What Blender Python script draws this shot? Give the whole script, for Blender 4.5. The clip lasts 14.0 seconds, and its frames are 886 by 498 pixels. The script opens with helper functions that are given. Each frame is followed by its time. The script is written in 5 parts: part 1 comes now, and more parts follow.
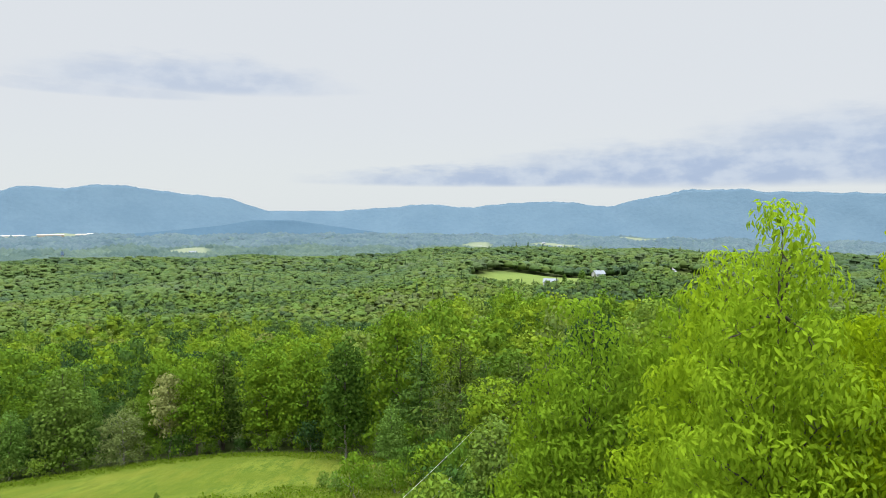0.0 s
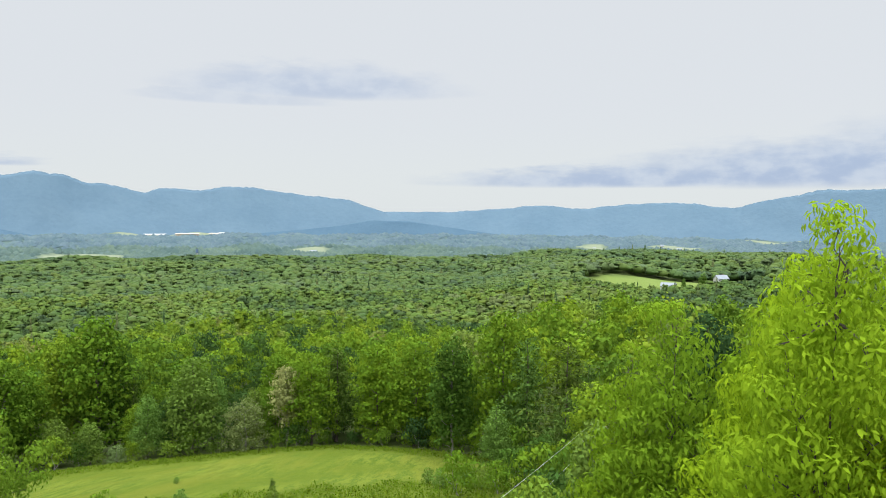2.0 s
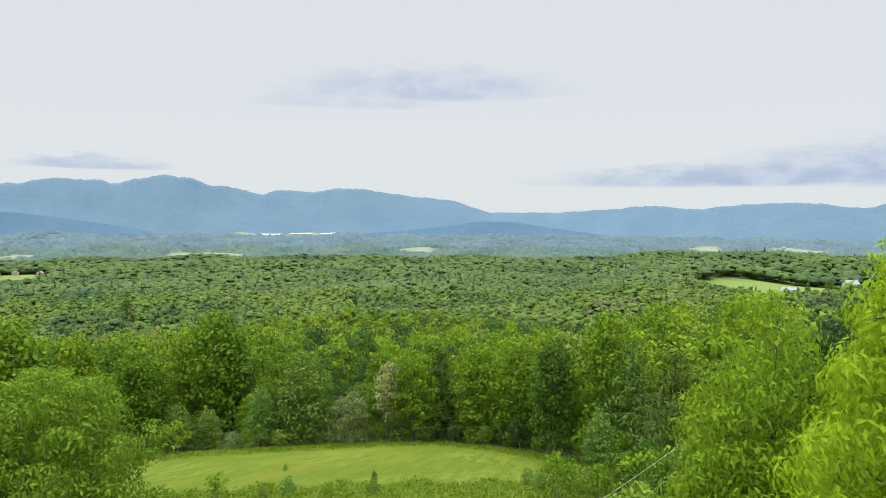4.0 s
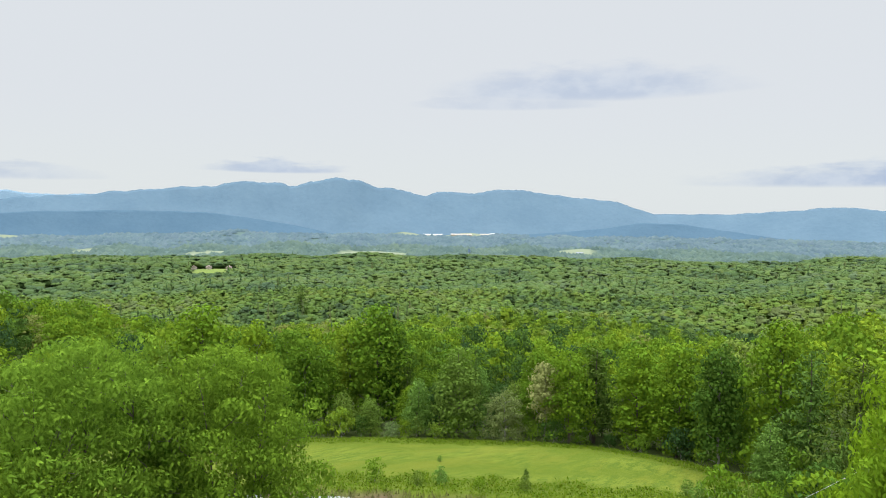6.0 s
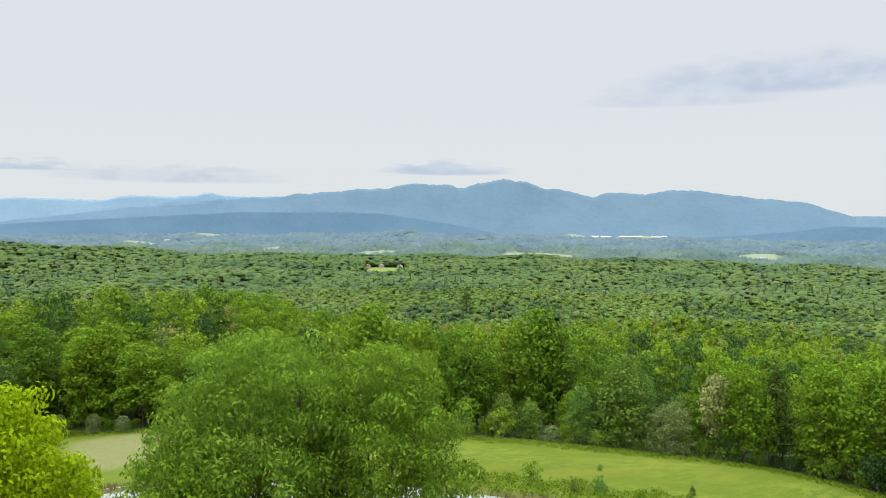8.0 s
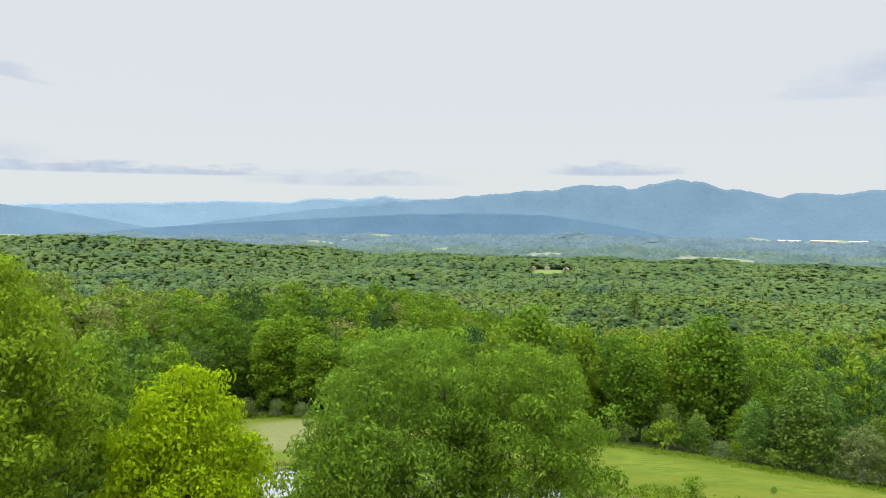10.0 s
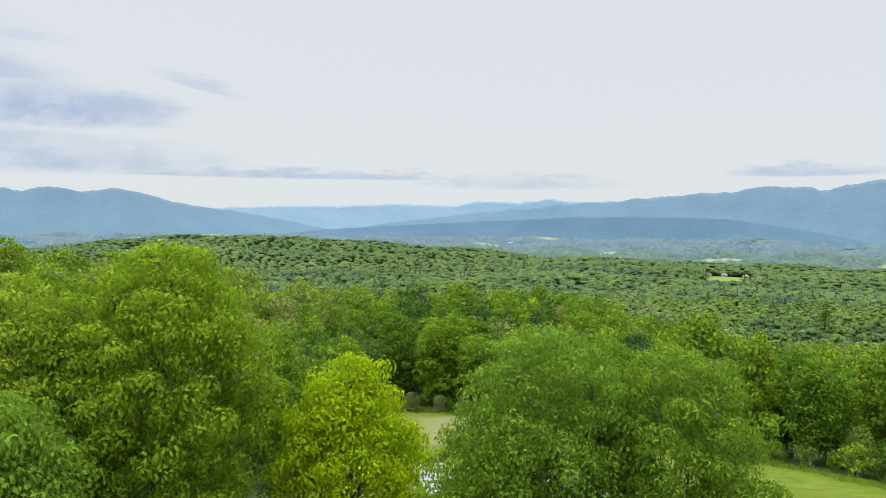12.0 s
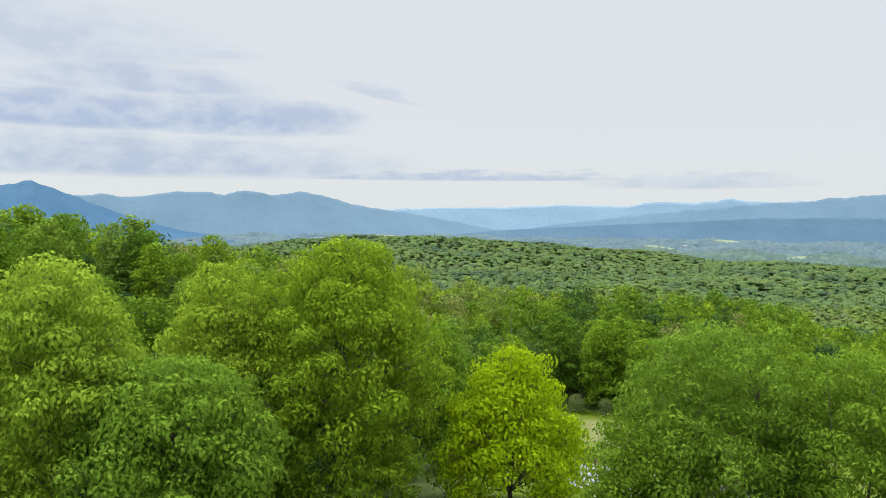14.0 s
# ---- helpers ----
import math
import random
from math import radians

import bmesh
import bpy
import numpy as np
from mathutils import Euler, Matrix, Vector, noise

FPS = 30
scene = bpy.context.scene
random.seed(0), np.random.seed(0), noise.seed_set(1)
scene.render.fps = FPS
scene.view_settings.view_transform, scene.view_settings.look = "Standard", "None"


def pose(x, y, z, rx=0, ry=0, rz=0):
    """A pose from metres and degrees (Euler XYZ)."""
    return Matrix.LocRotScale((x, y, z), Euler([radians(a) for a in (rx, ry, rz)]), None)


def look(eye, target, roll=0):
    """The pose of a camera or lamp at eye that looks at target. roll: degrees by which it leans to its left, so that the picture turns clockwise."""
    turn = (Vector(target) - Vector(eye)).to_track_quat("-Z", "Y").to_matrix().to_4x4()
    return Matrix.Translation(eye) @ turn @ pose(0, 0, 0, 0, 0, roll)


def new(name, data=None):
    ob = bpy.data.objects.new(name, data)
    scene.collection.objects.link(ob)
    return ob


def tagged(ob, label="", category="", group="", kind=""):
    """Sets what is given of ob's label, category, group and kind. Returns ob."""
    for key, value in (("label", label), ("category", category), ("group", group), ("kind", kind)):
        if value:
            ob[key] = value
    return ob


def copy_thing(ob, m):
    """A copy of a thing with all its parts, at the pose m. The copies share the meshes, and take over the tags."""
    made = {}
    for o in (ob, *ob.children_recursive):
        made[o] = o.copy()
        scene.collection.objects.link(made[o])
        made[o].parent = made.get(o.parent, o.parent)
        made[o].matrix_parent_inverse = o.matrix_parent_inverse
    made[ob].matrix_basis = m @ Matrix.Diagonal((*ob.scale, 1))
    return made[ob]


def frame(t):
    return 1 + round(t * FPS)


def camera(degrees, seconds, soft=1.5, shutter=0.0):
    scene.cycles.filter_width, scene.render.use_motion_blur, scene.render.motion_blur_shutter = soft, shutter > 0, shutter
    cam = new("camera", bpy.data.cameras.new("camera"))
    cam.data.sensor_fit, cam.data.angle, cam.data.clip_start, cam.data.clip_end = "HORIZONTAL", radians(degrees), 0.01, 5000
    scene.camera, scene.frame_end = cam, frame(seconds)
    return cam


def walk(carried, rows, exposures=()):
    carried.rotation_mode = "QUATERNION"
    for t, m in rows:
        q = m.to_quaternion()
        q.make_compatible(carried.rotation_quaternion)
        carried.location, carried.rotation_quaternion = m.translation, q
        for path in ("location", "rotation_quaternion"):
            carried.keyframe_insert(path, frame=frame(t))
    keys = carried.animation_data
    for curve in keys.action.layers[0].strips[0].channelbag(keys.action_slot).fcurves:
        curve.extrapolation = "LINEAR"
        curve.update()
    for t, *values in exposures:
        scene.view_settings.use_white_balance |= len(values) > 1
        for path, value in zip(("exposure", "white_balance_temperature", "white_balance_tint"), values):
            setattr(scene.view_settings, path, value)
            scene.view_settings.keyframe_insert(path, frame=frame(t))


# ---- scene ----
cam = camera(64.69, 14.0, soft=1.0)
PATH = [
    (0.0, pose(-0.239, 0.202, 16.002, 86.780, -0.459, -4.691)),
    (0.5, pose(-0.218, 0.039, 15.996, 86.792, -0.482, -2.337)),
    (1.0, pose(0.000, -0.000, 16.000, 86.795, -0.473, 0.000)),
    (1.5, pose(0.335, 0.040, 16.021, 86.790, -0.509, 2.304)),
    (2.0, pose(0.584, -0.043, 16.013, 86.797, -0.560, 4.536)),
    (4.5, pose(1.249, 0.303, 15.510, 86.790, -0.506, 16.063)),
    (5.0, pose(1.412, 0.202, 15.400, 86.793, -0.556, 19.480)),
    (5.5, pose(1.552, 0.207, 15.246, 86.794, -0.501, 22.863)),
    (6.0, pose(1.647, 0.303, 15.169, 86.767, -0.583, 26.137)),
    (6.5, pose(1.783, 0.348, 15.184, 86.776, -0.576, 29.515)),
    (7.0, pose(1.891, 0.439, 15.231, 86.764, -0.594, 32.917)),
    (7.5, pose(2.042, 0.532, 15.271, 86.768, -0.581, 36.285)),
    (8.0, pose(2.297, 0.603, 15.314, 86.746, -0.600, 39.688)),
    (10.5, pose(3.851, 1.206, 15.401, 86.784, -0.607, 56.643)),
    (11.0, pose(4.059, 1.377, 15.284, 86.819, -0.643, 60.012)),
    (11.5, pose(4.377, 1.351, 15.224, 86.853, -0.574, 63.401)),
    (12.0, pose(4.746, 1.295, 15.139, 86.868, -0.607, 66.783)),
    (12.5, pose(5.201, 1.229, 15.036, 86.895, -0.590, 70.204)),
    (13.0, pose(5.688, 1.085, 14.963, 86.887, -0.519, 73.590)),
    (13.5, pose(6.094, 1.051, 14.933, 86.872, -0.489, 77.001)),
    (14.0, pose(6.652, 1.031, 14.885, 86.858, -0.468, 80.409)),
]
walk(cam, PATH, [(0.0, 0.0), (14.0, 0.0)])

# ---- world: high overcast with low grey cloud banks ----
SUN_EL, SUN_AZ = 58.0, 150.0          # degrees; azimuth counts from the y axis to the left
world = bpy.data.worlds.new("world")
scene.world = world
world.use_nodes = True
nt = world.node_tree
nt.nodes.clear()


def mth(tree, op, a, b=None, c=None, clamp=False):
    n = tree.nodes.new("ShaderNodeMath")
    n.operation, n.use_clamp = op, clamp
    for i, v in enumerate((a, b, c)):
        if v is None:
            continue
        if isinstance(v, (int, float)):
            n.inputs[i].default_value = v
        else:
            tree.links.new(v, n.inputs[i])
    return n.outputs[0]


def mixc(tree, fac, a, b):
    n = tree.nodes.new("ShaderNodeMix")
    n.data_type = "RGBA"
    for sock, v in ((n.inputs[0], fac), (n.inputs[6], a), (n.inputs[7], b)):
        if isinstance(v, (int, float)):
            sock.default_value = v
        elif isinstance(v, tuple):
            sock.default_value = (*v[:3], 1)
        else:
            tree.links.new(v, sock)
    return n.outputs[2]


def noise_tex(tree, vec, scale, detail=4.0, rough=0.55):
    n = tree.nodes.new("ShaderNodeTexNoise")
    n.inputs["Scale"].default_value, n.inputs["Detail"].default_value, n.inputs["Roughness"].default_value = scale, detail, rough
    if vec is not None:
        tree.links.new(vec, n.inputs["Vector"])
    return n.outputs["Fac"]


def sstep(tree, v, lo, hi):
    n = tree.nodes.new("ShaderNodeMapRange")
    n.interpolation_type = "SMOOTHSTEP"
    n.inputs[1].default_value, n.inputs[2].default_value = lo, hi
    tree.links.new(v, n.inputs[0])
    return n.outputs[0]


tc = nt.nodes.new("ShaderNodeTexCoord")
sep = nt.nodes.new("ShaderNodeSeparateXYZ")
nt.links.new(tc.outputs["Generated"], sep.inputs[0])
AZ = mth(nt, "MULTIPLY", mth(nt, "ARCTAN2", mth(nt, "MULTIPLY", sep.outputs[0], -1.0), sep.outputs[1]), 57.2958)
EL = mth(nt, "MULTIPLY", mth(nt, "ARCSINE", sep.outputs[2]), 57.2958)
comb = nt.nodes.new("ShaderNodeCombineXYZ")
nt.links.new(mth(nt, "MULTIPLY", AZ, 0.10), comb.inputs[0])
nt.links.new(mth(nt, "MULTIPLY", EL, 0.42), comb.inputs[1])
N1 = noise_tex(nt, comb.outputs[0], 1.0, 6.0, 0.6)
N2 = noise_tex(nt, comb.outputs[0], 3.1, 5.0, 0.6)
wob = mth(nt, "MULTIPLY", mth(nt, "SUBTRACT", N1, 0.5), 5.0)
# cloud banks: azimuth, elevation, half width, half height, slope, weight
CLOUDS = [(14.5, 9.3, 11.0, 2.1, 0.0, 0.6), (21.0, 8.3, 7.0, 1.0, 0.0, 0.35), (-12.0, 2.35, 17.0, 1.4, -0.01, 0.95), (-26.0, 2.75, 18.0, 2.8, -0.01, 1.0), (-36.0, 3.3, 14.0, 4.0, 0.0, 0.95),
          (39.5, 3.0, 4.8, 0.8, 0.0, 0.75), (61.0, 2.1, 8.0, 1.0, 0.0, 0.5), (80.0, 2.6, 15.0, 0.6, 0.0, 0.8),
          (106.0, 3.1, 22.0, 2.5, 0.0, 0.8), (108.0, 6.4, 10.0, 2.4, 0.0, 1.0), (97.0, 6.4, 9.0, 2.5, 0.0, 0.95), (91.5, 7.2, 4.5, 1.6, 0.1, 0.8), (104.0, 9.0, 9.0, 1.8, 0.0, 0.7), (116.0, 11.2, 18.0, 3.6, 0.0, 0.55), (100.0, 11.6, 5.0, 0.9, 0.0, 0.4), (86.0, 9.2, 3.0, 0.8, 0.2, 0.4)]
dens = None
for a0, e0, wa, we, slope, wt in CLOUDS:
    da = mth(nt, "DIVIDE", mth(nt, "SUBTRACT", mth(nt, "ADD", AZ, wob), a0), wa)
    e1 = mth(nt, "SUBTRACT", EL, mth(nt, "MULTIPLY", mth(nt, "SUBTRACT", AZ, a0), slope))
    de = mth(nt, "DIVIDE", mth(nt, "SUBTRACT", mth(nt, "ADD", e1, mth(nt, "MULTIPLY", mth(nt, "SUBTRACT", N2, 0.5), 2.2)), e0), we)
    de = mth(nt, "MAXIMUM", de, mth(nt, "MULTIPLY", mth(nt, "SUBTRACT", e1, e0), -3.2 / we))
    q = mth(nt, "ADD", mth(nt, "MULTIPLY", da, da), mth(nt, "MULTIPLY", de, de))
    g1 = mth(nt, "MULTIPLY", sstep(nt, mth(nt, "MULTIPLY", q, -1.0), -1.5, 0.0), wt)
    dens = g1 if dens is None else mth(nt, "MAXIMUM", dens, g1)
bil = nt.nodes.new("ShaderNodeCombineXYZ")
nt.links.new(mth(nt, "MULTIPLY", AZ, 0.34), bil.inputs[0])
nt.links.new(mth(nt, "MULTIPLY", EL, 0.62), bil.inputs[1])
N3 = noise_tex(nt, bil.outputs[0], 1.0, 5.0, 0.55)
dens = mth(nt, "MULTIPLY", mth(nt, "MULTIPLY", dens, sstep(nt, N1, 0.05, 0.32)), mth(nt, "ADD", 0.80, mth(nt, "MULTIPLY", sstep(nt, N3, 0.36, 0.6), 0.22)), clamp=True)
veil = mixc(nt, sstep(nt, EL, 0.0, 9.0), (0.76, 0.805, 0.82), (0.75, 0.785, 0.825))
grey = mixc(nt, sstep(nt, N3, 0.3, 0.65), (0.56, 0.65, 0.80), (0.43, 0.53, 0.715))
cover = mixc(nt, dens, veil, grey)
bright = mth(nt, "ADD", 1.0, mth(nt, "MULTIPLY", sstep(nt, EL, 17.5, 55.0), 6.0))
scl = nt.nodes.new("ShaderNodeVectorMath")
scl.operation = "SCALE"
nt.links.new(cover, scl.inputs[0])
nt.links.new(bright, scl.inputs["Scale"])
bg_cloud = nt.nodes.new("ShaderNodeBackground")
nt.links.new(scl.outputs[0], bg_cloud.inputs[0])
sky = nt.nodes.new("ShaderNodeTexSky")
sky.sky_type, sky.sun_disc = "NISHITA", False
sky.sun_elevation, sky.sun_rotation = radians(SUN_EL), radians(-SUN_AZ)
bg_sky = nt.nodes.new("ShaderNodeBackground")
nt.links.new(sky.outputs[0], bg_sky.inputs[0])
bg_sky.inputs[1].default_value = 0.10
mixs = nt.nodes.new("ShaderNodeMixShader")
mixs.inputs[0].default_value = 0.95
nt.links.new(bg_sky.outputs[0], mixs.inputs[1])
nt.links.new(bg_cloud.outputs[0], mixs.inputs[2])
wout = nt.nodes.new("ShaderNodeOutputWorld")
nt.links.new(mixs.outputs[0], wout.inputs[0])

sun = new("sun", bpy.data.lights.new("sun", "SUN"))
sun.data.energy, sun.data.angle, sun.data.color = 1.5, radians(14), (1.0, 0.96, 0.88)
sa, se = radians(SUN_AZ), radians(SUN_EL)
sun.matrix_world = look((0, 0, 200), Vector((0, 0, 200)) - Vector((-math.sin(sa) * math.cos(se), math.cos(sa) * math.cos(se), math.sin(se))))


# ---- materials ----
def material(name):
    m = bpy.data.materials.new(name)
    m.use_nodes = True
    t = m.node_tree
    b = t.nodes["Principled BSDF"]
    return m, t, b


TONE = 0.8          # the land's colours, set against the bright zenith


def set_colour(tree, b, col):
    tree.links.new(mixc(tree, 1 - TONE, col, (0.0, 0.0, 0.0)), b.inputs[0])


def ramp(tree, fac, stops):
    n = tree.nodes.new("ShaderNodeValToRGB")
    while len(n.color_ramp.elements) < len(stops):
        n.color_ramp.elements.new(0.5)
    for e, (p, c) in zip(n.color_ramp.elements, stops):
        e.position, e.color = p, (*c, 1)
    tree.links.new(fac, n.inputs[0])
    return n.outputs[0]


def bump(tree, b, height, strength=0.4, dist=0.1):
    n = tree.nodes.new("ShaderNodeBump")
    n.inputs["Strength"].default_value, n.inputs["Distance"].default_value = strength, dist
    tree.links.new(height, n.inputs["Height"])
    tree.links.new(n.outputs[0], b.inputs["Normal"])


def hue_vary(tree, col, rnd, dh, dv, ds=0.04):
    n = tree.nodes.new("ShaderNodeHueSaturation")
    tree.links.new(col, n.inputs["Color"])
    tree.links.new(mth(tree, "ADD", 0.5 - dh / 2, mth(tree, "MULTIPLY", rnd, dh)), n.inputs["Hue"])
    tree.links.new(mth(tree, "ADD", 1 - dv / 2, mth(tree, "MULTIPLY", rnd, dv)), n.inputs["Value"])
    tree.links.new(mth(tree, "ADD", 1 + ds / 2, mth(tree, "MULTIPLY", rnd, -ds)), n.inputs["Saturation"])
    return n.outputs[0]


def foliage(name, dark, light, trans=0.35, stuff=False, stops=None, dv=0.35, dh=0.03, mottle=0.0):
    """Leaves: diffuse with some gloss and light passing through; leaves high on a bunch are lighter, and every leaf and
    every tree differs.
    """
    m, t, b = material(name)
    geo = t.nodes.new("ShaderNodeNewGeometry")
    if stuff:
        at = t.nodes.new("ShaderNodeAttribute")
        at.attribute_name = "tint"
        per = at.outputs["Fac"]
    else:
        per = t.nodes.new("ShaderNodeObjectInfo").outputs["Random"]
    fr = t.nodes.new("ShaderNodeAttribute")
    fr.attribute_name = "fresh"
    leaf_tone = mth(t, "ADD", mth(t, "MULTIPLY", geo.outputs["Random Per Island"], 0.25), mth(t, "MULTIPLY", fr.outputs["Fac"], 0.75))
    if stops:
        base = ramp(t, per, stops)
        base = hue_vary(t, base, leaf_tone, dh, dv)
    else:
        base = mixc(t, leaf_tone, dark, light)
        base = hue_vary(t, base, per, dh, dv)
    if mottle:
        nz = noise_tex(t, geo.outputs["Position"], mottle, 3, 0.65)
        base = mixc(t, sstep(t, nz, 0.36, 0.6), mixc(t, 0.2, base, (0.016, 0.036, 0.006)), base)
    base = mixc(t, 1 - TONE, base, (0.0, 0.0, 0.0))
    t.links.new(base, b.inputs["Base Color"])
    b.inputs["Roughness"].default_value = 0.7
    b.inputs["Specular IOR Level"].default_value = 0.01
    tr = t.nodes.new("ShaderNodeBsdfTranslucent")
    t.links.new(base, tr.inputs[0])
    mx = t.nodes.new("ShaderNodeMixShader")
    mx.inputs[0].default_value = trans
    t.links.new(b.outputs[0], mx.inputs[1])
    t.links.new(tr.outputs[0], mx.inputs[2])
    t.links.new(mx.outputs[0], t.nodes["Material Output"].inputs[0])
    return m


def far_foliage(name, stops, scale, rough=0.5, dist=1.2, dv=0.3):
    """Whole crowns seen from afar: mottled colour and a leafy relief on rounded lobes."""
    m, t, b = material(name)
    at = t.nodes.new("ShaderNodeAttribute")
    at.attribute_name = "tint"
    geo = t.nodes.new("ShaderNodeNewGeometry")
    n1 = noise_tex(t, geo.outputs["Position"], scale, 3, 0.6)
    n2 = noise_tex(t, geo.outputs["Position"], scale * 3.1, 2, 0.6)
    col = ramp(t, at.outputs["Fac"], stops)
    col = hue_vary(t, col, geo.outputs["Random Per Island"], 0.02, dv)
    col = mixc(t, sstep(t, n2, 0.35, 0.65), mixc(t, 0.18, col, (0.02, 0.045, 0.006)), col)
    set_colour(t, b, col)
    b.inputs["Roughness"].default_value = 0.8
    b.inputs["Specular IOR Level"].default_value = 0.08
    bump(t, b, mth(t, "ADD", n1, mth(t, "MULTIPLY", n2, 0.5)), rough, dist)
    return m


def bark(name, a, b_):
    m, t, b = material(name)
    tcn = t.nodes.new("ShaderNodeTexCoord")
    mp = t.nodes.new("ShaderNodeMapping")
    mp.inputs["Scale"].default_value = (6, 6, 1.2)
    t.links.new(tcn.outputs["Object"], mp.inputs[0])
    n = noise_tex(t, mp.outputs[0], 2.0, 6.0, 0.65)
    set_colour(t, b, ramp(t, n, [(0.3, a), (0.7, b_)]))
    b.inputs["Roughness"].default_value = 0.9
    bump(t, b, n, 0.7, 0.03)
    return m


BARK_DARK = bark("bark_dark", (0.035, 0.026, 0.020), (0.11, 0.085, 0.065))
BARK_GREY = bark("bark_grey", (0.12, 0.11, 0.10), (0.30, 0.28, 0.25))
LEAF_ASH = foliage("leaf_ash", (0.21, 0.335, 0.012), (0.34, 0.49, 0.02), 0.5, dv=0.12, dh=0.01)
LEAF_MAPLE = foliage("leaf_maple", (0.12, 0.215, 0.018), (0.295, 0.435, 0.032), 0.45, dv=0.12, dh=0.01)
LEAF_LIGHT = foliage("leaf_light_maple", (0.15, 0.24, 0.018), (0.345, 0.46, 0.032), 0.45, dv=0.12, dh=0.01)
LEAF_ASH_GREEN = foliage("leaf_ash_green", (0.145, 0.265, 0.014), (0.235, 0.37, 0.024), 0.45, dv=0.12, dh=0.01)
LEAF_YELLOW = foliage("leaf_yellow_maple", (0.19, 0.30, 0.012), (0.385, 0.54, 0.018), 0.45, dv=0.1, dh=0.01)
LEAF_BUSH = foliage("leaf_bush", (0.088, 0.165, 0.014), (0.21, 0.335, 0.027), 0.45, dv=0.1, dh=0.01)
GREENS = [(0.0, (0.030, 0.060, 0.018)), (0.18, (0.052, 0.096, 0.013)), (0.4, (0.086, 0.146, 0.011)), (0.62, (0.112, 0.176, 0.011)),
          (0.82, (0.145, 0.207, 0.013)), (0.93, (0.125, 0.165, 0.035)), (1.0, (0.135, 0.150, 0.035))]
LEAF_WOODS = foliage("leaf_woods", None, None, 0.35, stops=[(p, (1.32 * c[0], 1.42 * c[1], 1.5 * c[2])) for p, c in GREENS[:5] + [(1.0, (0.125, 0.18, 0.03))]], dv=0.16, mottle=0.5)


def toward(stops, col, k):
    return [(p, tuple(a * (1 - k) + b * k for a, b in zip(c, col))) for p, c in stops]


# Greens blended toward a dull bluish green as painted haze, more for the far woods.
STUFF_MID_HAZED = far_foliage("foliage_middle_hazed", [(p, tuple(0.76 * q for q in c)) for p, c in toward(GREENS[:5] + [(1.0, (0.125, 0.155, 0.04))], (0.08, 0.13, 0.06), 0.3)], 0.7, 0.35, 0.8, 0.35)
STUFF_FAR_HAZED = far_foliage("foliage_far_hazed", [(p, tuple(0.68 * q for q in c)) for p, c in toward(GREENS[:5] + [(1.0, (0.11, 0.15, 0.05))], (0.078, 0.13, 0.075), 0.42)], 0.35, 0.3, 1.0, 0.2)
LEAF_CONIFER = foliage("needles", (0.055, 0.105, 0.018), (0.105, 0.17, 0.030), 0.2, dv=0.3)
LEAF_RUST = foliage("needles_dead", (0.09, 0.06, 0.025), (0.16, 0.11, 0.04), 0.15, dv=0.2)
LEAF_BLUE = foliage("leaf_bluish", (0.085, 0.160, 0.024), (0.14, 0.23, 0.042), 0.3, dv=0.1)
LEAF_PALE = foliage("leaf_pale", (0.12, 0.175, 0.05), (0.195, 0.26, 0.085), 0.3, dv=0.15)
LEAF_SOFT = foliage("leaf_soft_green", (0.10, 0.18, 0.026), (0.165, 0.26, 0.045), 0.35, dv=0.2)
LEAF_TAN = foliage("leaf_tan", (0.23, 0.27, 0.085), (0.33, 0.36, 0.13), 0.3, dv=0.15)

Z0 = 16.0


# ---- the lie of the land ----
def sm(x):
    x = np.clip(x, 0, 1)
    return x * x * (3 - 2 * x)


POND = (-47.5, 48.0, 33.0, 11.5, radians(30.5), -32.9 + Z0)   # centre, half axes, turn, water level


def pond_d(x, y):
    cx, cy, a, b, th, _ = POND
    u, v = (x - cx) * np.cos(th) + (y - cy) * np.sin(th), -(x - cx) * np.sin(th) + (y - cy) * np.cos(th)
    return np.sqrt((u / a) ** 2 + (v / b) ** 2)


def relief(x, y):
    """Low swells of the wooded plateau."""
    return (4.5 * np.sin(x * 0.012 + 0.6 + 0.9 * np.sin(y * 0.004)) * np.sin(y * 0.0125 + 1.1 * np.sin(x * 0.006))
            + 4.0 * np.sin(x * 0.021 - y * 0.009 + 2.0) + 3.5 * np.sin(x * 0.006 + y * 0.019 + 0.5 + 1.5 * np.sin(x * 0.003)))


